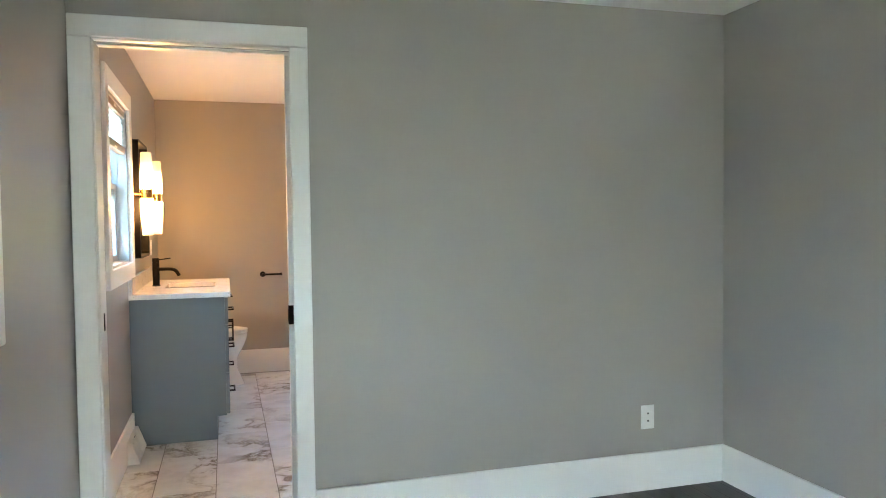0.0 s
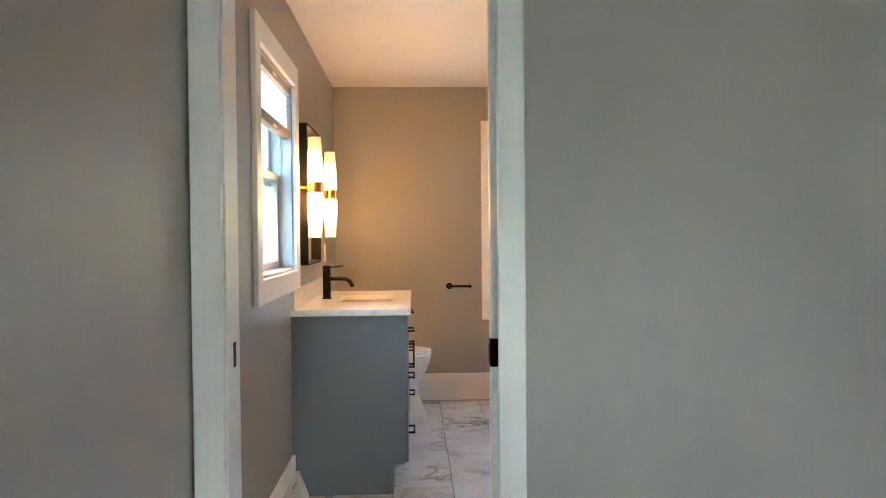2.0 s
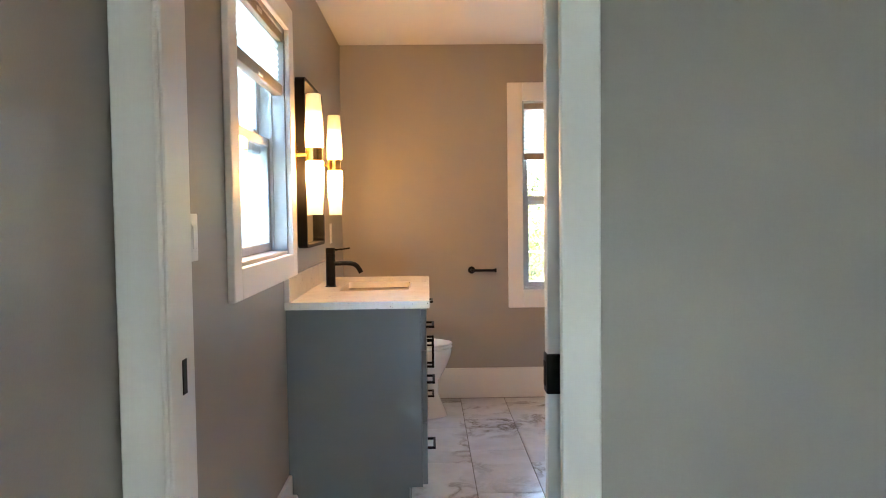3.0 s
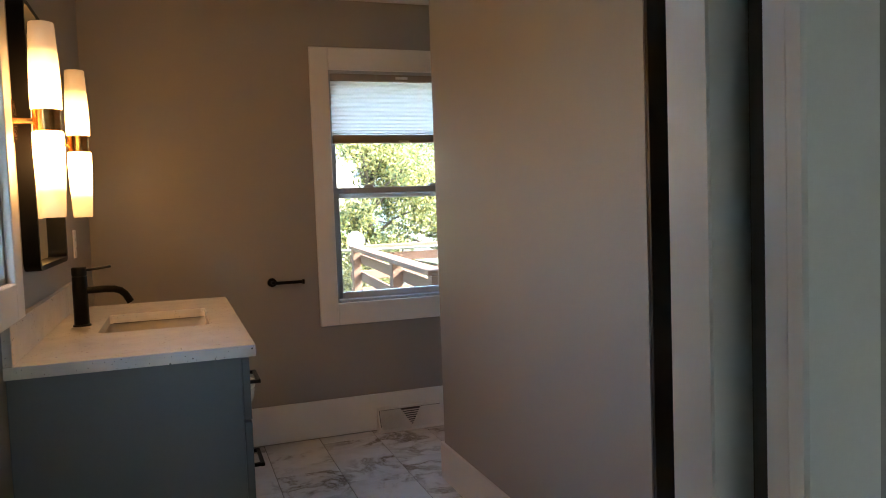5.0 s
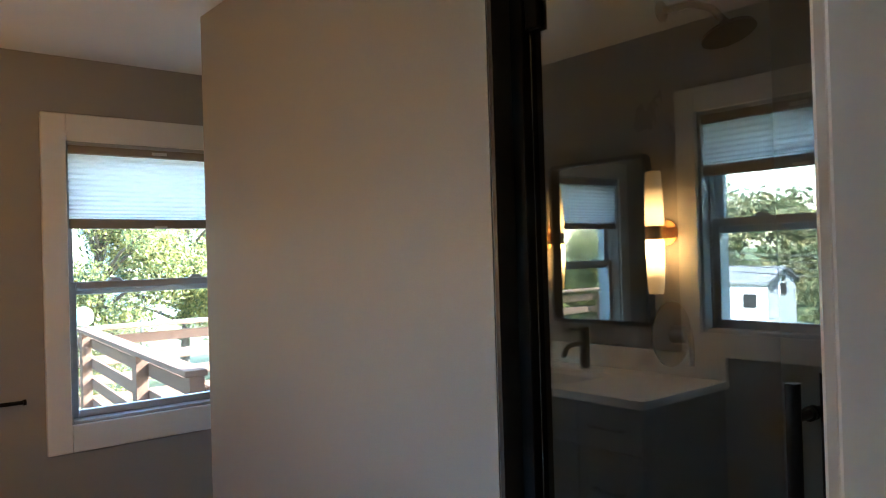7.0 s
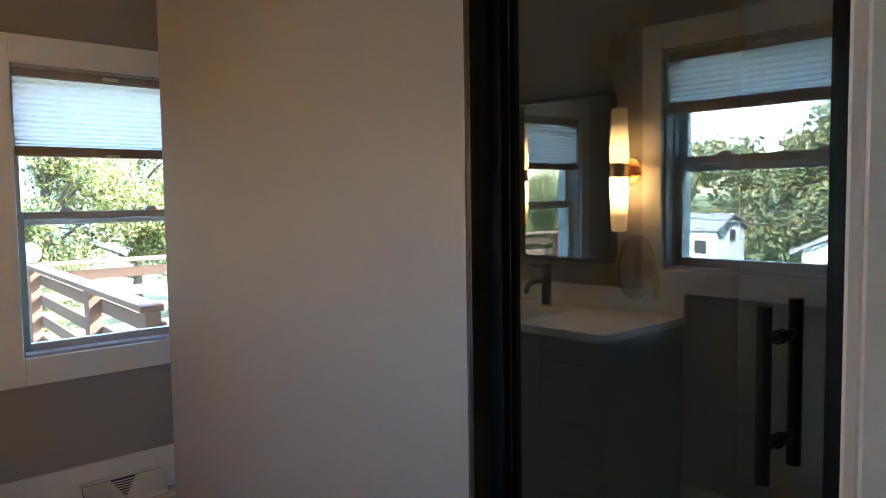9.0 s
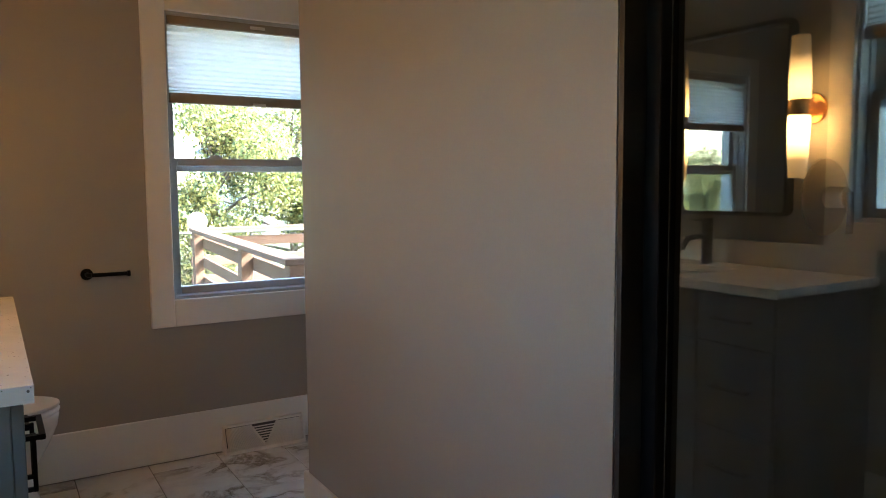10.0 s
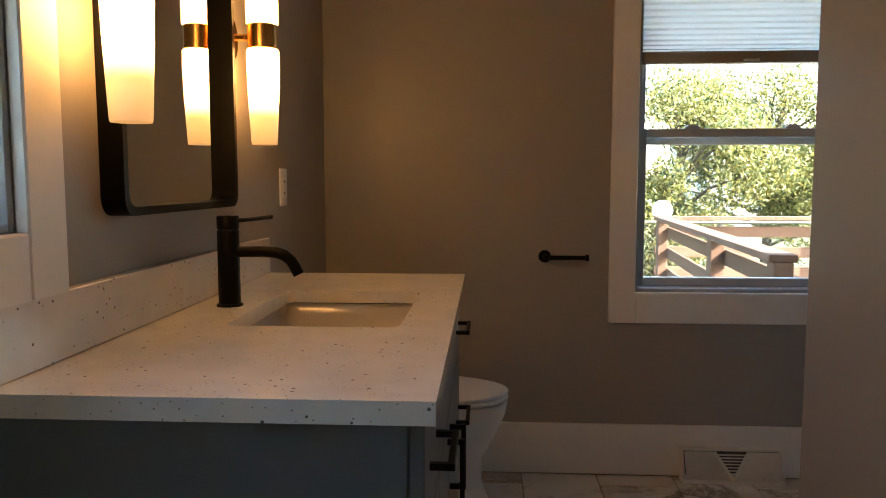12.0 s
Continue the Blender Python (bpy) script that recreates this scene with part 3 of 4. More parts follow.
def countertop():
    """Quartz slab with a rounded cut-out for the sink."""
    t = thing("countertop", "white speckled quartz vanity top with backsplash", "countertop", pose(0.25, 2.125, CT - 0.03))
    n = 6
    hole = rounded(SX0, SX1, SY0, SY1, 0.022, n)
    outer = []
    cx, cy = (SX0 + SX1) / 2, (SY0 + SY1) / 2
    quads = ((VXF, VY1), (XV + 0.001, VY1), (XV + 0.001, VY0), (VXF, VY0))
    for i in range(4):
        outer += [quads[i]] * (n + 1)
    bm = bmesh.new()
    top, low = CT, CT - 0.03
    for z in (top, low):
        hv = [bm.verts.new((x, y, z)) for x, y in hole]
        ov = [bm.verts.new((x, y, z)) for x, y in quads]
        m = n + 1
        for i in range(4):
            for k in range(n):
                bm.faces.new((hv[i * m + k], hv[i * m + k + 1], ov[i]))
            j = (i + 1) % 4
            bm.faces.new((hv[i * m + n], hv[j * m], ov[j], ov[i]))
        if z == top:
            hv0, ov0 = hv, ov
    for a, b in ((hv0, hv), (ov0, ov)):
        for k in range(len(a)):
            bm.faces.new((a[k], a[(k + 1) % len(a)], b[(k + 1) % len(a)], b[k]))
    part("slab", bm, QUARTZ, t)
    part("backsplash", B(XV + 0.001, XV + 0.022, VY0 + 0.002, VY1 - 0.002, CT + 0.0005, CT + 0.1, bevel=0.0015), QUARTZ, t)
    return t


countertop()


def sink():
    t = thing("sink_basin", "white rectangular undermount ceramic sink", "sink", pose(0.31, 2.18, CT - 0.17))
    e = 0.006
    rings = []
    for off, z, r in ((-0.03, CT - 0.0335, 0.03), (-0.004, CT - 0.0335, 0.026), (-0.003, CT - 0.040, 0.028), (0.003, CT - 0.052, 0.034), (0.013, CT - 0.068, 0.040), (0.028, CT - 0.086, 0.046), (0.048, CT - 0.105, 0.050), (0.073, CT - 0.124, 0.046), (0.10, CT - 0.140, 0.038), (0.125, CT - 0.150, 0.026)):
        rings.append([(x, y, z) for x, y in rounded(SX0 - e + off, SX1 + e - off, SY0 - e + off, SY1 + e - off, r, 6)])
    bm = loft(rings, cap=False)
    bm.verts.ensure_lookup_table()
    n = len(rings[0])
    bm.faces.new([bm.verts[(len(rings) - 1) * n + k] for k in range(n)])
    part("bowl", bm, SHADED_SINKWARE, t, smooth=50)
    part("drain", revolve([(0.001, 0.0), (0.016, 0.001), (0.022, 0.0), (0.022, -0.004)], 20, pose(0.31, 2.18, CT - 0.1487)), BLACK, t, "matte black drain", smooth=40)


sink()


def faucet():
    x, y = 0.092, 2.172
    t = thing("faucet", "matte black single-lever faucet on the quartz vanity top", "faucet", pose(x, y, CT))
    part("base_ring", revolve([(0.027, 0), (0.027, 0.004), (0.023, 0.006)], 28), BLACK, t, smooth=40, local=True)
    part("body", revolve([(0.0225, 0.0062), (0.0225, 0.156), (0.0215, 0.158)], 28), BLACK, t, smooth=40, local=True)
    part("cap", revolve([(0.0205, 0.1582), (0.0205, 0.161), (0.0225, 0.1615), (0.0225, 0.186), (0.021, 0.188)], 28), BLACK, t, smooth=40, local=True)
    part("lever", tube([(0.021, 0, 0.178), (0.055, 0, 0.181), (0.094, 0, 0.186)], [0.0045, 0.004, 0.004], 12), BLACK, t, smooth=40, local=True)
    pts = [(0.020, 0, 0.113), (0.070, 0, 0.114), (0.100, 0, 0.112), (0.118, 0, 0.106), (0.131, 0, 0.095), (0.140, 0, 0.080), (0.147, 0, 0.066)]
    part("spout", tube(pts, 0.0115, 18), BLACK, t, smooth=40, local=True)


faucet()


# ---- mirror and sconces ----
def mirror():
    y0, y1, z0, z1 = 1.856, 2.412, 1.108, 1.860
    t = thing("wall_mirror", "rounded rectangular mirror in a deep black metal frame", "mirror", pose(XV, 2.11, z0))
    x0, x1 = XV + 0.0005, XV + 0.042
    lip = 0.015
    outer, inner = rounded(y0, y1, z0, z1, 0.032, 6), rounded(y0 + lip, y1 - lip, z0 + lip, z1 - lip, 0.024, 6)
    rings = [[(x, y, z) for y, z in ring] for x, ring in ((x0, outer), (x1, outer), (x1, inner), (x0 + 0.012, inner))]
    part("frame", loft(rings, cap=False), BLACK, t, smooth=50)
    bm = loft([[(x, y, z) for y, z in inner] for x in (x0 + 0.004, x0 + 0.0125)])
    part("mirror_glass", bm, MIRROR, t, "silvered mirror glass")


mirror()


def sconce(y):
    zc = 1.512
    t = thing("wall_sconce", "brass wall sconce with two lit tapered opal glass shades", "wall lamp", pose(XV, y, zc), "sconces beside the mirror")
    cx = 0.092
    part("backplate", revolve([(0.001, 0.0005), (0.058, 0.0005), (0.058, 0.010), (0.054, 0.014), (0.001, 0.0145)], 36, pose(0, 0, 0, 0, 90, 0), cap=False), BRASS, t, smooth=40, local=True)
    part("arm", tube([(0.014, 0, 0), (cx - 0.034, 0, 0)], 0.0085, 16), BRASS, t, smooth=40, local=True)
    part("band", revolve([(0.034, -0.029), (0.0355, -0.028), (0.0355, 0.028), (0.034, 0.029)], 32, pose(cx, 0, 0)), BRASS, t, smooth=40, local=True)
    for s, mat in ((1, OPAL_UP), (-1, OPAL_LOW)):
        prof = [(0.036, s * 0.0295), (0.0385, s * 0.032), (0.0388, s * 0.075), (0.0370, s * 0.14), (0.0315, s * 0.253), (0.030, s * 0.2565), (0.001, s * 0.2565)]
        part("glass_shade", revolve(prof, 32, pose(cx, 0, 0), cap=False), mat, t, "lit opal glass shade", smooth=40, local=True)


sconce(1.785)
sconce(2.468)


# ---- small wall fittings ----
def wall_plate(label, m, kind):
    t = thing("outlet" if kind == "outlet" else "light_switch", label, "outlet" if kind == "outlet" else "switch", m)
    part("plate", B(-0.036, 0.036, -0.006, -0.0003, -0.058, 0.058, bevel=0.003, seg=2), PLASTIC, t, smooth=40, local=True)
    part("insert", B(-0.0165, 0.0165, -0.0075, -0.0062, -0.034, 0.034, bevel=0.0006), PLASTIC, t, local=True)
    if kind == "outlet":
        for z in (-0.018, 0.018):
            part("socket_slot", B(-0.004, 0.004, -0.0079, -0.0076, z - 0.004, z + 0.004), DARKSLOT, t, local=True)
    else:
        part("rocker", B(-0.012, 0.012, -0.0100, -0.0076, -0.028, 0.028, bevel=0.001), PLASTIC, t, local=True)


wall_plate("white outlet plate low on the bedroom wall", pose(2.492, -0.0005, 0.358), "outlet")
wall_plate("white outlet plate above the backsplash beside the mirror", pose(XV, 2.945, 1.148, 0, 0, 90), "outlet")
wall_plate("white rocker switch plate just inside the bathroom doorway", pose(XV, 0.40, 1.20, 0, 0, 90), "switch")


def paper_holder():
    x, z = 0.853, 0.877
    t = thing("toilet_paper_holder", "matte black toilet paper holder on the end wall", "paper holder", pose(x, YN, z))
    part("rosette", revolve([(0.024, 0.0005), (0.024, 0.009), (0.022, 0.011)], 28, pose(0, 0, 0, 90, 0, 0)), BLACK, t, smooth=40, local=True)
    part("arm", tube([(0, -0.011, 0), (0, -0.045, 0), (0.004, -0.055, 0), (0.014, -0.06, 0)], 0.009, 14), BLACK, t, smooth=40, local=True)
    part("bar", tube([(0.012, -0.06, 0), (0.150, -0.06, 0)], 0.0085, 14), BLACK, t, smooth=40, local=True)
    part("end_stop", tube([(0.150, -0.06, 0), (0.162, -0.06, 0)], 0.0125, 14), BLACK, t, smooth=40, local=True)


paper_holder()


def register(label, m, length):
    """Sloped baseboard heat register with curved fins each side of a triangular damper. Local x along the wall, y out of it."""
    t = thing("baseboard_register", label, "vent", m, "baseboard registers")
    d0, d1, h = 0.018, 0.062, 0.128
    bm = bmesh.new()
    prof = [(0.0005, 0), (d1, 0), (d1, 0.014), (d0, h), (0.0005, h)]
    for x0, x1 in ((0, 0.008), (length - 0.008, length)):
        a, b = [bm.verts.new((x0, y, z)) for y, z in prof], [bm.verts.new((x1, y, z)) for y, z in prof]
        bm.faces.new(a)
        bm.faces.new(b)
        for k in range(5):
            bm.faces.new((a[k], a[(k + 1) % 5], b[(k + 1) % 5], b[k]))
    box(bm, 0.0085, length - 0.0085, 0.0005, d1 - 0.002, 0, 0.016)
    box(bm, 0.0085, length - 0.0085, 0.0005, d0 + 0.003, h - 0.010, h)
    part("housing", bm, PLASTIC, t, local=True)
    part("back", B(0.0085, length - 0.0085, 0.0005, 0.003, 0.0105, h - 0.0105), GREYVOID, t, local=True)
    slope = (d1 - d0) / (h - 0.014)

    def at(x, z):
        return Vector((x, d1 - slope * (z - 0.014), z))

    def fin(p, q, wid, name, lean=0.0):
        a, b = at(*p), at(*q)
        d = (b - a).normalized()
        n = Vector((0, 1, slope)).normalized()
        s = d.cross(n) * wid
        deep = Vector((lean, 0, 0)) - n * 0.009
        bm = bmesh.new()
        vs = [bm.verts.new(v) for v in (a - s, a + s, b + s, b - s, a - s + deep, a + s + deep, b + s + deep, b - s + deep)]
        for f in ((0, 1, 2, 3), (4, 7, 6, 5), (0, 4, 5, 1), (1, 5, 6, 2), (2, 6, 7, 3), (3, 7, 4, 0)):
            bm.faces.new([vs[i] for i in f])
        part(name, bm, PLASTIC, t, local=True)

    c, z0, z1, half = length * 0.5, 0.018, h - 0.012, 0.064
    fin((c - half, z1), (c, z0), 0.004, "damper_edge")
    fin((c + half, z1), (c, z0), 0.004, "damper_edge")
    for k in range(1, 9):
        z = z0 + (z1 - z0) * k / 9
        u = half * (z - z0) / (z1 - z0) - 0.006
        if u > 0.006:
            fin((c - u, z), (c + u, z), 0.0027, "damper_slat")
    n = 20
    for s in (-1, 1):
        for k in range(n):
            xt = c + s * (half + 0.006 + (length / 2 - half - 0.016) * (k + 0.5) / n)
            xb = c + s * (0.010 + (length / 2 - 0.020) * (k + 0.5) / n)
            fin((xt, z1), (xb, z0), 0.0014, "fin", -s * 0.0085)


register("white sloped baseboard register under the deck window", pose(1.388 + 0.385, YN - 0.0155, FZ, 0, 0, 180), 0.385)
register("white sloped baseboard register between doorway and vanity", pose(XV + 0.0155, 1.530, FZ, 0, 0, -90), 0.345)


# ---- toilet ----
def toilet():
    cy = 3.145
    t = thing("toilet", "white ceramic toilet with closed lid between vanity and end wall", "toilet", pose(0.3, cy, FZ))

    def egg(x0, x1, w, z, n=36):
        pts = []
        for k in range(n):
            a = 2 * math.pi * k / n
            c, s = math.cos(a), math.sin(a)
            mid = x0 + (x1 - x0) * 0.45
            rx = (x1 - mid) if c > 0 else (mid - x0)
            pts.append((mid + rx * c + 0.014 * max(0, c), cy + w * s * (1 - 0.10 * max(0, c)), z))
        return pts

    zf = FZ
    part("pedestal", loft([egg(0.12, 0.655, 0.125, zf), egg(0.12, 0.650, 0.120, zf + 0.02), egg(0.14, 0.600, 0.100, zf + 0.14), egg(0.14, 0.605, 0.105, zf + 0.22), egg(0.13, 0.655, 0.150, zf + 0.31), egg(0.13, 0.682, 0.182, zf + 0.375), egg(0.13, 0.688, 0.188, zf + 0.415), egg(0.13, 0.680, 0.180, zf + 0.422)]), CERAMIC, t, smooth=60)
    part("seat", loft([egg(0.16, 0.686, 0.184, zf + 0.4235), egg(0.16, 0.690, 0.188, zf + 0.428), egg(0.16, 0.690, 0.188, zf + 0.436), egg(0.16, 0.686, 0.184, zf + 0.440)]), PLASTIC, t, smooth=60)
    part("lid", loft([egg(0.15, 0.686, 0.184, zf + 0.443), egg(0.15, 0.691, 0.189, zf + 0.448), egg(0.15, 0.689, 0.187, zf + 0.456), egg(0.16, 0.66, 0.16, zf + 0.463), egg(0.2, 0.6, 0.12, zf + 0.465)]), PLASTIC, t, smooth=60)
    part("tank", B(XV + 0.015, 0.165, cy - 0.205, cy + 0.205, zf + 0.40, zf + 0.75, bevel=0.02, seg=3), CERAMIC, t, smooth=50)
    part("tank_lid", B(XV + 0.008, 0.175, cy - 0.213, cy + 0.213, zf + 0.751, zf + 0.785, bevel=0.008, seg=2), CERAMIC, t, smooth=50)
    part("flush_lever", tube([(0.166, cy - 0.15, zf + 0.68), (0.185, cy - 0.15, zf + 0.68), (0.188, cy - 0.09, zf + 0.675)], 0.007, 10), BLACK, t, "black flush lever", smooth=50)


toilet()


# ---- shower ----
SY = 0.40     # near jamb of the shower opening
bm = bmesh.new()
box(bm, PX + 0.161, XB - 0.001, PY0 + 0.06, PY0 + 0.16, 0, ZB - 0.001)
solid("shower_jamb_return", B(PX + 0.001, PX + 0.161, PY0 - 0.012, PY0 - 0.0005, 0, ZB - 0.001), SHADOW_TILE, "tiled return at the shower opening, coloured as in shadow", "shower wall")
solid("shower_wall_north", bm, SHOWERTILE, "grey tiled shower wall with the valve", "shower wall")
solid("shower_wall_east", B(XB - 0.02, XB - 0.0015, DT + 0.0205, PY0 + 0.0595, 0, ZB - 0.001), SHOWERTILE, "grey tiled shower back wall", "shower wall")
bm = bmesh.new()
box(bm, PX + 0.02, XB - 0.0205, DT + 0.0005, DT + 0.020, 0, ZB - 0.001)
box(bm, PX + 0.02, PX + 0.14, DT + 0.0205, SY - 0.03, 0, ZB - 0.001)
solid("shower_wall_south", bm, SHOWERTILE, "grey tiled shower side wall", "shower wall")
solid("shower_ceiling", B(PX + 0.165, XB - 0.0205, DT + 0.021, PY0 + 0.059, ZB - 0.012, ZB - 0.0015), SHOWERTILE, "grey shower ceiling panel", "ceiling")
solid("shower_floor", B(PX + 0.14, XB - 0.0205, DT + 0.021, PY0 + 0.059, 0.0, 0.02), SHOWERTILE, "grey shower pan", "shower pan")
solid("shower_curb", B(PX + 0.005, PX + 0.1395, SY - 0.029, PY0 - 0.013, FZ, 0.09, bevel=0.003), SHADOW_TILE, "tiled shower curb, coloured as in shadow", "shower curb")


def shower_door():
    t = thing("shower_door", "frameless glass shower door with black hardware", "shower door", pose(GX, 0.75, 0.09))
    part("hinge_jamb", B(GX - 0.028, GX + 0.022, PY0 - 0.050, PY0 - 0.0125, 0.0905, 2.14, bevel=0.002), BLACK, t)
    part("strike_jamb", B(GX - 0.028, GX + 0.022, SY - 0.029, SY + 0.020, 0.0905, 2.14, bevel=0.002), BLACK, t)
    part("header", B(GX - 0.020, GX + 0.020, SY + 0.0205, PY0 - 0.0505, 2.10, 2.14, bevel=0.002), BLACK, t)
    p = part("glass_panel", B(GX - 0.004, GX + 0.004, SY + 0.0205, PY0 - 0.0505, 0.10, 2.095), SHOWERGLASS, t, "clear shower glass")
    p.visible_shadow = False
    for z in (0.35, 1.90):
        for x0, x1 in ((GX - 0.020, GX - 0.0043), (GX + 0.0043, GX + 0.020)):
            part("hinge_plate", B(x0, x1, PY0 - 0.088, PY0 - 0.0505, z + 0.02, z + 0.12, bevel=0.003), BLACK, t)
    hy, z0, z1 = 0.496, 0.955, 1.233
    for s in (-1, 1):
        x = GX + s * 0.062
        part("handle_bar", tube([(x, hy, z0), (x, hy, z1)], 0.0115, 18), BLACK, t, smooth=40)
        for z in (z0 + 0.055, z1 - 0.055):
            xs = sorted((GX + s * 0.0045, x - s * 0.010))
            part("handle_post", tube([(xs[0], hy, z), (xs[1], hy, z)], 0.0075, 14), BLACK, t, smooth=40)
            part("washer", tube([(GX + s * 0.0043, hy, z), (GX + s * 0.0115, hy, z)], 0.012, 14), BLACK, t, smooth=40)


shower_door()


def shower_valve():
    x, y, z = 2.235, PY0 + 0.0595, 1.20
    t = thing("shower_valve", "round bronze shower valve plate with lever on grey tile", "shower valve", pose(x, y, z))
    part("escutcheon", revolve([(0.093, 0.0005), (0.093, 0.006), (0.088, 0.010), (0.001, 0.011)], 40, pose(0, 0, 0, 90, 0, 0), cap=False), BRONZE, t, smooth=40, local=True)
    part("hub", revolve([(0.026, 0.0112), (0.024, 0.055), (0.020, 0.058)], 28, pose(0, 0, 0, 90, 0, 0)), BRONZE, t, smooth=40, local=True)
    part("lever", tube([(0, -0.060, 0.012), (0, -0.066, -0.04), (0, -0.064, -0.085)], [0.010, 0.008, 0.008], 14), BRONZE, t, smooth=40, local=True)


def shower_head():
    x, y, z = 2.235, PY0 + 0.0595, 2.12
    t = thing("shower_fixture", "dark shower head on a short arm", "shower head", pose(x, y, z))
    part("flange", revolve([(0.03, 0.0005), (0.03, 0.006), (0.014, 0.012)], 24, pose(0, 0, 0, 90, 0, 0)), BRONZE, t, smooth=40, local=True)
    part("arm", tube([(0, -0.012, 0), (0, -0.10, -0.005), (0, -0.16, -0.035), (0, -0.19, -0.075)], 0.011, 14), BRONZE, t, smooth=40, local=True)
    part("head", revolve([(0.012, 0.0), (0.020, -0.020), (0.070, -0.034), (0.072, -0.044), (0.001, -0.045)], 30, pose(0, -0.192, -0.075, -18, 0, 0), cap=False), BRONZE, t, smooth=40, local=True)


shower_valve()
shower_head()
# ---- outdoors, north: deck railing and trees ----
def railing():
    t = thing("deck_railing", "weathered wooden deck railing with flat boards", "railing", pose(2.0, 5.9, -0.25))
    top = 0.80
    a, b = Vector((1.975, 4.13, 0)), Vector((2.30, 7.85, 0))
    c = Vector((7.2, 7.85, 0))

    def post(p):
        part("post", B(p.x - 0.045, p.x + 0.045, p.y - 0.045, p.y + 0.045, -0.25, top - 0.001, bevel=0.004), DECKWOOD, t)

    def run(p, q, lift, wide, tall, name, off=0.0):
        d = q - p
        n = Vector((-d.y, d.x, 0)).normalized()
        m = Matrix.LocRotScale((p + q) / 2 + n * off + Vector((0, 0, lift)), Euler((0, 0, math.atan2(d.y, d.x))), None)
        bm = B(-d.length / 2 - 0.045, d.length / 2 + 0.045, -wide / 2, wide / 2, 0, tall, bevel=0.004)
        bmesh.ops.transform(bm, matrix=m, verts=bm.verts)
        part(name, bm, DECKWOOD, t)

    for p in (a, a.lerp(b, 0.36), a.lerp(b, 0.98), b.lerp(c, 0.33), b.lerp(c, 0.66), c):
        post(p)
    for p, q, off in ((a, b, -0.062), (b, c, 0.062)):
        run(p, q, top, 0.13, 0.036, "cap_rail")
        for k in range(5):
            run(p, q, top - 0.165 - 0.195 * k, 0.03, 0.10, "rail_board", off)


railing()
solid("deck", B(2.02, 7.3, 3.85, 7.9, -0.35, -0.25), DECKFLOOR, "sun-bleached wooden deck floor beside the house", "deck")


def leaf_cloud(name, blobs, count, size, material, parent=None, seed=1, flat=1.0):
    """Many small folded leaves scattered in overlapping clumps with gaps."""
    rng = np.random.default_rng(seed)
    verts, faces = [], []
    vol = np.array([b[3] ** 2 for b in blobs])
    pick = rng.choice(len(blobs), count, p=vol / vol.sum())
    for i in range(count):
        bx, by, bz, r = blobs[pick[i]]
        d = rng.normal(size=3)
        d /= np.linalg.norm(d)
        p = np.array((bx, by, bz)) + d * r * rng.uniform(0.35, 1.05) * np.array((1, 1, flat))
        u = rng.normal(size=3)
        u /= np.linalg.norm(u)
        v = np.cross(u, rng.normal(size=3))
        v /= np.linalg.norm(v)
        s = size * rng.uniform(0.6, 1.4)
        w = np.cross(u, v)
        k = len(verts)
        verts += [p - u * s, p + v * s * 0.45 + w * s * 0.15, p + u * s, p - v * s * 0.45 + w * s * 0.15]
        faces += [(k, k + 1, k + 2), (k, k + 2, k + 3)]
    me = bpy.data.meshes.new(name)
    me.from_pydata([tuple(p) for p in verts], [], faces)
    me.materials.append(material)
    ob = new(name, me)
    if parent:
        ob.parent = parent
        ob.matrix_parent_inverse = WORLD[parent].inverted()
    return ob


def tree(x, y, z, height, spread, label, seed, leaves=20000, size=0.048, material=None, low=0.15):
    rng = np.random.default_rng(seed)
    t = thing("tree", label, "tree", pose(x, y, z), "garden trees")
    bm = tube([(x, y, z), (x + 0.05, y, z + height * 0.3), (x - 0.04, y + 0.05, z + height * 0.6), (x, y, z + height * 0.85)], [height * 0.028, height * 0.022, height * 0.014, height * 0.005], 9)
    part("trunk", bm, TRUNK, t, smooth=60)
    blobs = []
    for k in range(16):
        a, f = rng.uniform(0, 6.28), rng.uniform(low, 0.97)
        reach = spread * (0.35 + 0.65 * math.sin(math.pi * min(0.95, max(0.15, f)))) * rng.uniform(0.35, 1.0)
        p = (x + reach * math.cos(a), y + reach * math.sin(a), z + height * f)
        blobs.append((*p, spread * rng.uniform(0.20, 0.42)))
        part("limb", tube([(x, y, z + height * f * 0.72), ((x + p[0]) / 2, (y + p[1]) / 2, z + height * f * 0.9), p], [height * 0.011, height * 0.008, height * 0.003], 6), TRUNK, t, smooth=60)
    leaf_cloud("crown", blobs, leaves, size, material or LEAF, t, seed)


for k, (x, y, h, s) in enumerate(((1.6, 13.0, 3.6, 1.6), (3.6, 12.2, 3.2, 1.4), (5.4, 13.6, 3.35, 1.6), (7.4, 13.0, 3.6, 1.7), (9.6, 14.0, 3.4, 1.8), (-0.8, 13.8, 4.0, 1.8))):
    tree(x, y, -0.55, h, s, "bushy sunlit yellow-green tree behind the deck", 11 + k, leaves=12000, size=0.038)


def hedge(name, x0, x1, y0, y1, z0, z1, count, size, material, label, seed, clumps=110):
    rng = np.random.default_rng(seed)
    blobs = []
    for k in range(clumps):
        top = z1 * rng.uniform(0.6, 1.08)
        blobs.append((rng.uniform(x0, x1), rng.uniform(y0, y1), rng.uniform(z0, top), rng.uniform(0.5, 1.0) * (z1 - z0) * 0.22))
    ob = leaf_cloud(name, blobs, count, size, material, None, seed)
    tagged(ob, label, "shrubs", "", "stuff")


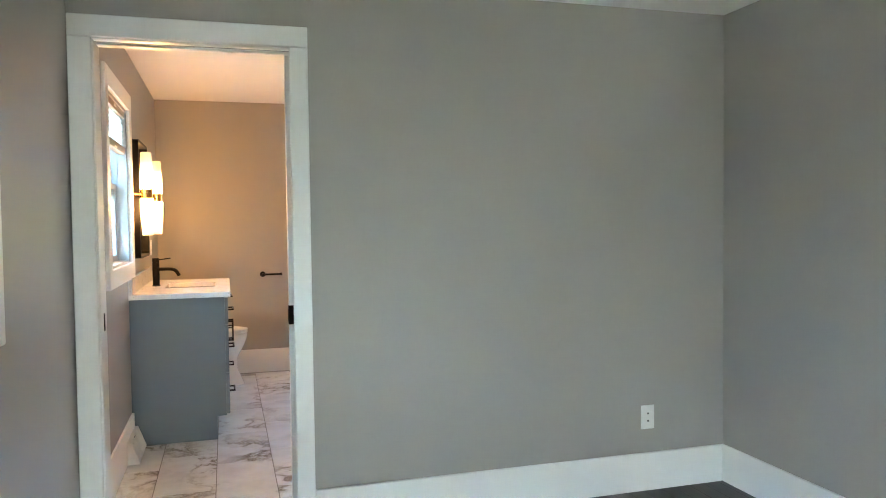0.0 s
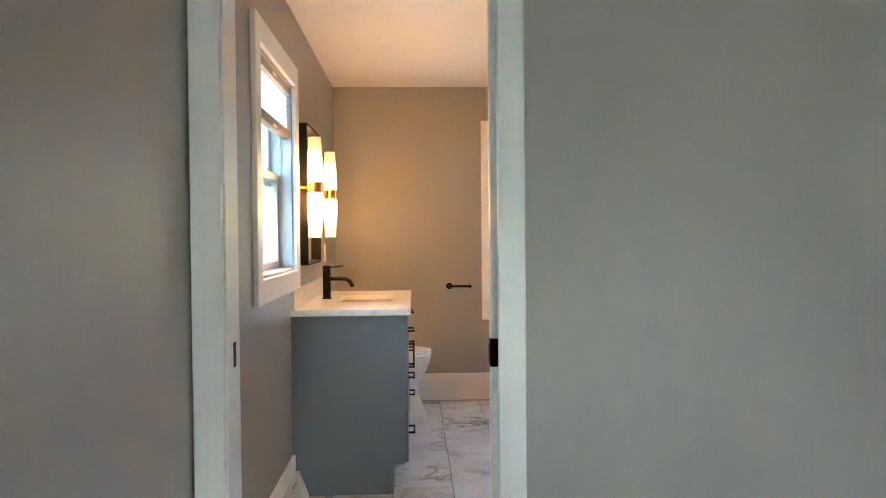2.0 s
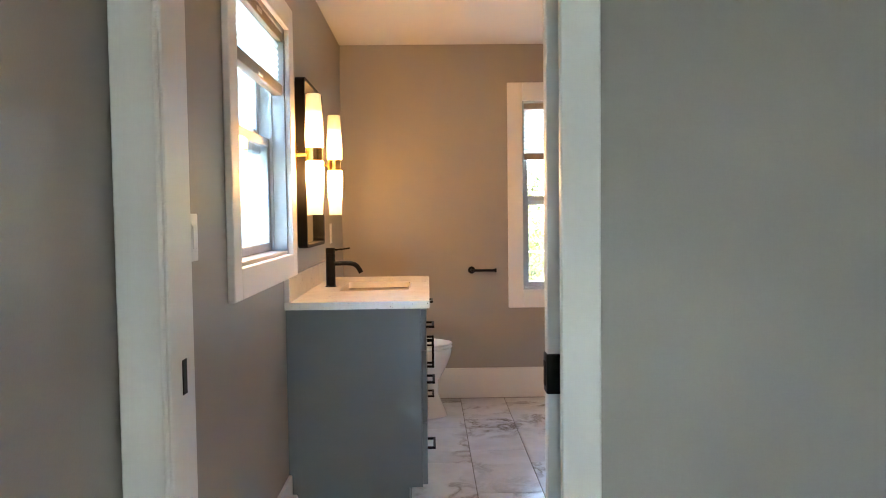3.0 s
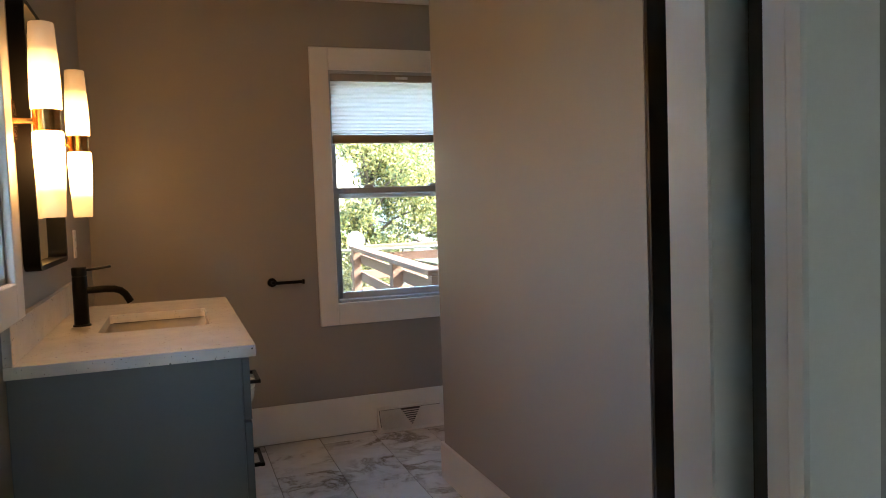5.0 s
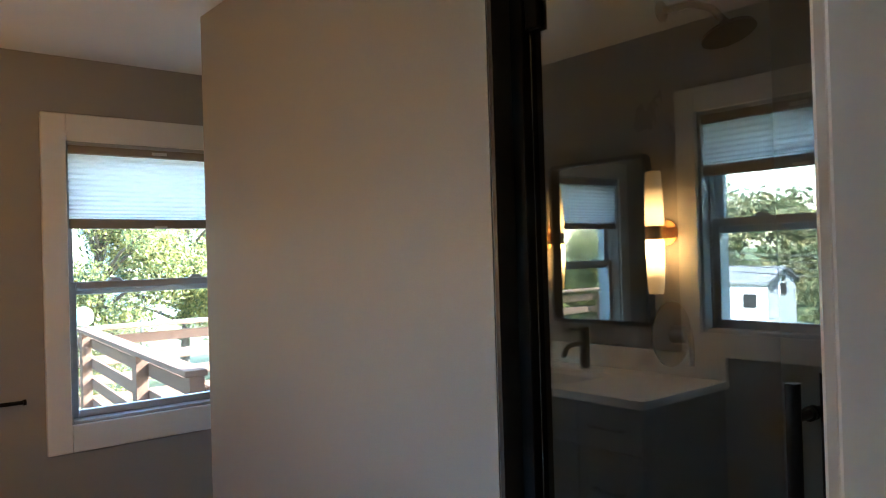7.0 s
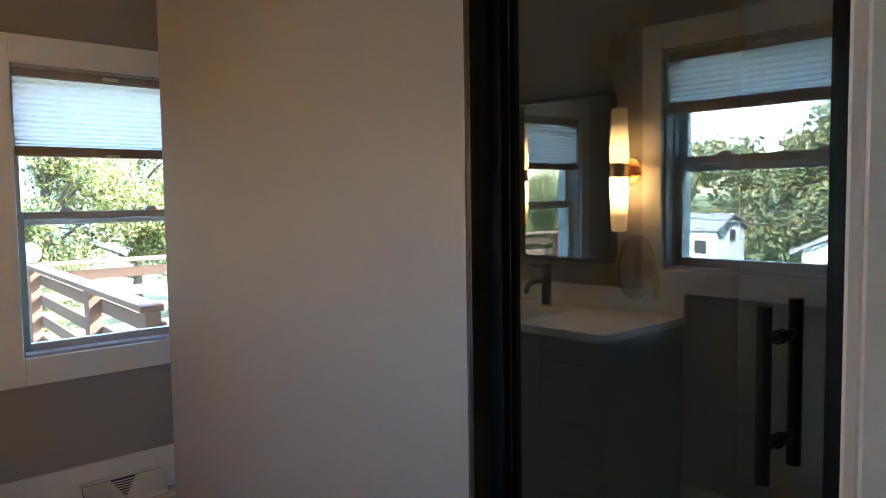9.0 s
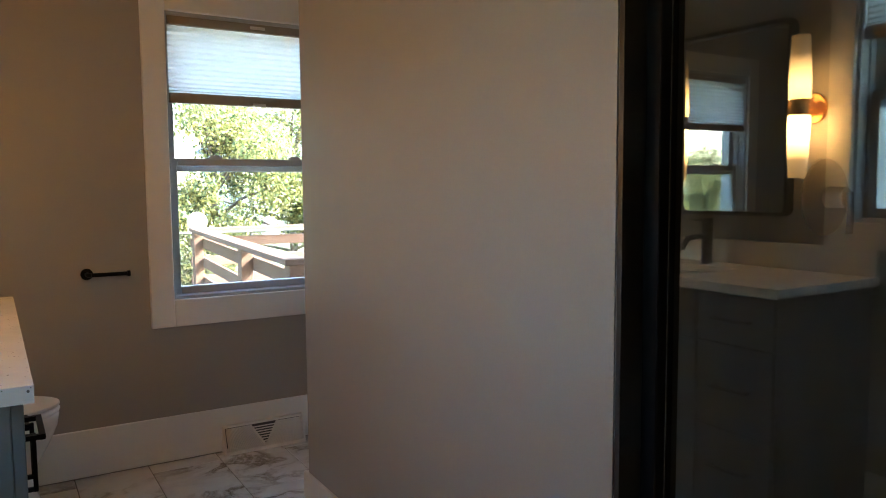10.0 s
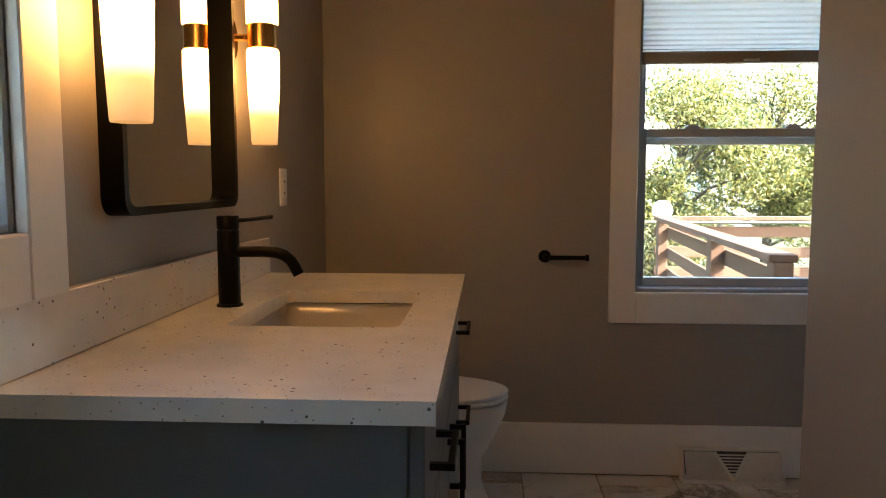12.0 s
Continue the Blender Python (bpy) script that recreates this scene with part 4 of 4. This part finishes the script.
hedge("shrubs", -4, 14, 11.0, 13.0, -0.55, 2.05, 150000, 0.037, LEAF, "dense sunlit green shrubs beyond the deck railing", 31)


def wire_fence():
    t = thing("wire_fence", "low chain-link wire fence in front of the shrubs", "fence", pose(3.0, 10.2, -0.55))
    y, z0, z1, x0, x1 = 10.2, -0.55, 0.65, -1.2, 8.4
    part("top_rail", tube([(x0, y, z1), (x1, y, z1)], 0.02, 8), GALVANISED, t, smooth=60)
    for k in range(5):
        x = x0 + k * (x1 - x0) / 4
        part("fence_post", tube([(x, y + 0.045, z0), (x, y + 0.045, z1 + 0.05)], 0.025, 8), GALVANISED, t, smooth=60)
    verts, faces = [], []
    step, tall, w = 0.075, z1 - z0 - 0.04, 0.002
    for s in (-1, 1):
        for k in range(int((x1 - x0 - tall) / step)):
            x = x0 + k * step + (0 if s > 0 else tall)
            i = len(verts)
            for dx, dy in ((-w, 0), (w, 0), (0, w)):
                verts += [(x + dx, y + dy + s * w, z0 + 0.02), (x + dx + s * tall, y + dy + s * w, z0 + 0.02 + tall)]
            faces += [(i, i + 2, i + 3, i + 1), (i + 2, i + 4, i + 5, i + 3), (i + 4, i, i + 1, i + 5)]
    me = bpy.data.meshes.new("wire_mesh")
    me.from_pydata(verts, [], faces)
    bm = bmesh.new()
    bm.from_mesh(me)
    part("wire_mesh", bm, GALVANISED, t)


def garden_globe(x, y, z):
    t = thing("garden_lamp", "white globe garden lamp on a short post", "garden lamp", pose(x, y, -0.55))
    part("post", tube([(x, y, -0.55), (x, y, z - 0.11)], 0.03, 10), GALVANISED, t, smooth=60)
    part("collar", tube([(x, y, z - 0.13), (x, y, z - 0.10)], 0.06, 14), GALVANISED, t, smooth=60)
    bm = bmesh.new()
    bmesh.ops.create_uvsphere(bm, u_segments=20, v_segments=12, radius=0.125)
    bmesh.ops.transform(bm, matrix=Matrix.Translation((x, y, z)), verts=bm.verts)
    part("globe", bm, PLASTIC, t, "white globe", smooth=80)


wire_fence()
garden_globe(2.80, 9.95, 0.81)


bm = bmesh.new()
rows = [[bm.verts.new((x, y, ground_z(x, y) + 0.03)) for y in (-30, -10, 0, 10, 20, 30, 45)] for x in (-28, -25, -22, -19, -16, -13.5)]
for a, c in zip(rows, rows[1:]):
    for k in range(6):
        bm.faces.new((a[k], c[k], c[k + 1], a[k + 1]))
solid("road", bm, CONCRETE, "pale concrete road across the slope", "road")
tree(-8.0, 4.9, ground_z(-8.0, 4.9), 1.0, 0.35, "small leafy sapling beside the slope", 91, leaves=500, size=0.05, low=0.4)


def gabled_house(name, label, x0, x1, y0, y1, z0, eave, rise, ridge_along, wins, siding=None):
    t = thing(name, label, "house", pose((x0 + x1) / 2, (y0 + y1) / 2, z0))
    bm = bmesh.new()
    if ridge_along == "y":
        ring = [(x0, z0), (x1, z0), (x1, eave), ((x0 + x1) / 2, eave + rise), (x0, eave)]
        a, b = [bm.verts.new((x, y0, z)) for x, z in ring], [bm.verts.new((x, y1, z)) for x, z in ring]
    else:
        ring = [(y0, z0), (y1, z0), (y1, eave), ((y0 + y1) / 2, eave + rise), (y0, eave)]
        a, b = [bm.verts.new((x0, y, z)) for y, z in ring], [bm.verts.new((x1, y, z)) for y, z in ring]
    bm.faces.new(a)
    bm.faces.new(b)
    for k in range(5):
        bm.faces.new((a[k], a[(k + 1) % 5], b[(k + 1) % 5], b[k]))
    part("wall", bm, siding or SIDING, t)
    o, th = 0.25, 0.12
    for s in (-1, 1):
        bm = bmesh.new()
        if ridge_along == "y":
            mid, half = (x0 + x1) / 2, (x1 - x0) / 2
            k = rise / half
            pts = [(mid, eave + rise + 0.01), (mid + s * (half + o), eave - k * o + 0.01)]
            va = [bm.verts.new((px, y, pz + d)) for y in (y0 - o, y1 + o) for d in (0, th) for px, pz in pts]
        else:
            mid, half = (y0 + y1) / 2, (y1 - y0) / 2
            k = rise / half
            pts = [(mid, eave + rise + 0.01), (mid + s * (half + o), eave - k * o + 0.01)]
            va = [bm.verts.new((x, py, pz + d)) for x in (x0 - o, x1 + o) for d in (0, th) for py, pz in pts]
        for f in ((0, 1, 3, 2), (4, 6, 7, 5), (0, 4, 5, 1), (2, 3, 7, 6), (0, 2, 6, 4), (1, 5, 7, 3)):
            bm.faces.new([va[i] for i in f])
        part("roof_slope", bm, ROOF, t)
    for wx0, wx1, wy0, wy1, wz0, wz1 in wins:
        w = part("house_window", B(wx0, wx1, wy0, wy1, wz0, wz1, bevel=0.01), TRIM, t)
        if wx1 - wx0 < wy1 - wy0:
            part("window_pane", B(wx1, wx1 + 0.02, wy0 + 0.08, wy1 - 0.08, wz0 + 0.08, wz1 - 0.08), DARKSLOT, w)
        else:
            part("window_pane", B(wx0 + 0.08, wx1 - 0.08, wy0 - 0.02, wy0, wz0 + 0.08, wz1 - 0.08), DARKSLOT, w)


gabled_house("neighbour_house", "white sided house with grey gable roof, seen across the slope", -38.2, -35, 19.0, 27, -3.4, -0.45, 0.7, "y", [(-37.1, -36.3, 18.97, 19.0, -1.2, -0.45), (-35.0, -34.97, 19.5, 20.4, -1.9, -1.0), (-35.0, -34.97, 22.5, 23.4, -1.9, -1.0)])
gabled_house("garage", "low pale garage with grey gable roof", -24, -18, 3.2, 8.0, -3.4, -0.15, 1.1, "x", [(-18.0, -17.97, 4.0, 5.4, -1.4, -0.5)])
gabled_house("far_house", "far white gabled house behind the trees", 8.7, 11.3, 28, 34, -0.6, 2.95, 1.1, "y", [(9.6, 10.3, 27.97, 28.0, 1.9, 2.7)])


gabled_house("neighbour_cottage", "slate blue sided cottage close beside the house", -10.0, -4.2, 8.5, 18.0, -0.9, 3.4, 2.0, "y", [(-4.2, -4.17, 10.0, 11.0, 0.6, 2.0), (-4.2, -4.17, 13.0, 14.0, 0.6, 2.0)], SLATE)


def woods():
    rng = np.random.default_rng(7)
    blobs = []
    for k in range(420):
        y = rng.uniform(-30, 75)
        x = rng.uniform(-62, -44)
        top = 5.0 + 1.1 * math.sin(y * 0.16 + 1.0) + 0.10 * max(0, 26 - y) + rng.uniform(-0.8, 1.2)
        blobs.append((x, y, rng.uniform(-2.5, top), rng.uniform(0.8, 1.9)))
    ob = leaf_cloud("woods", blobs, 80000, 0.27, FARLEAF, None, 8)
    tagged(ob, "dense mixed autumn woods across the slope", "trees", "", "stuff")


woods()
hedge("slope_shrubs", -43, -33, -22, 17.5, -3.0, 2.2, 24000, 0.20, FARLEAF, "dark green shrubs crowding the foot of the woods", 47, clumps=160)
for k, (x, y, h, s) in enumerate(((-33, 11.5, 9.0, 3.0), (-36, 14.5, 7.6, 2.2), (-30, 7.0, 8.5, 2.8))):
    tree(x, y, ground_z(x, y), h, s, "tall thin-crowned tree on the western slope", 61 + k, leaves=5000, size=0.16, material=FARLEAF, low=0.35)
for k in range(4):
    p0, p1 = Vector((-30, 26, 1.9 - 0.28 * k)), Vector((-24, -4, 0.9 - 0.25 * k))
    pts = [p0.lerp(p1, f) - Vector((0, 0, 0.5 * 4 * f * (1 - f))) for f in np.linspace(0, 1, 15)]
    ob = new("utility_cable", finish(tube(pts, 0.022, 6), "utility_cable", CABLE))
    tagged(ob, "thin dark overhead utility cable crossing the slope", "cable", "overhead cables")

# ---- floors, piece by piece ----
floor = solid("floor_bathroom", B(XW, XE, 0.0, YN, -0.05, FZ - 0.004), GROUT, "white marble-look porcelain tile floor with grey grout", "floor")
TX, TL, GAP = 0.2953, 0.600, 0.0035
shared = {}


def piece(name, w, d, h, material, bevel, parent, x, y, z):
    key = (name, round(w, 3), round(d, 3))
    if key not in shared:
        shared[key] = finish(B(-w / 2, w / 2, -d / 2, d / 2, -h, 0, bevel=bevel), name, material)
    ob = new(name, shared[key])
    ob.location = (x, y, z)
    ob.parent = parent


x0 = 0.770 - 3 * TX
col = 0
while x0 < XB:
    a, b = max(x0, XW + 0.001), min(x0 + TX, XB - 0.001)
    if b - a > 0.03:
        y0 = (2.846 if col % 2 == 0 else 3.043) - 5 * TL
        while y0 < YN:
            c, d = max(y0, DT / 2), min(y0 + TL, YN - 0.001)
            if d - c > 0.03:
                piece("tile", b - a - GAP, d - c - GAP, 0.008, MARBLE, 0.0012, floor, (a + b) / 2, (c + d) / 2, FZ)
            y0 += TL
    x0 += TX
    col += 1

floor2 = solid("floor_bedroom", B(XW, XE, YS, -0.0, -0.05, -0.004), DARKSLOT, "dark stained hardwood plank floor", "floor")
PW = 0.083
rng = random.Random(5)
x0 = XW
while x0 < XE - 0.005:
    b = min(x0 + PW, XE)
    y0 = YS - rng.uniform(0, 1.0)
    while y0 < 0.07:
        ln = rng.choice((0.8, 1.1, 1.4, 1.7))
        c, d = max(y0, YS + 0.001), min(y0 + ln, 0.075 if b < DX1 + 0.02 else -0.001)
        if d - c > 0.02:
            piece("plank", b - x0 - 0.0012, d - c - 0.0012, 0.006, OAK, 0.0008, floor2, (x0 + b) / 2, (c + d) / 2, 0.0)
        y0 += ln
    x0 += PW
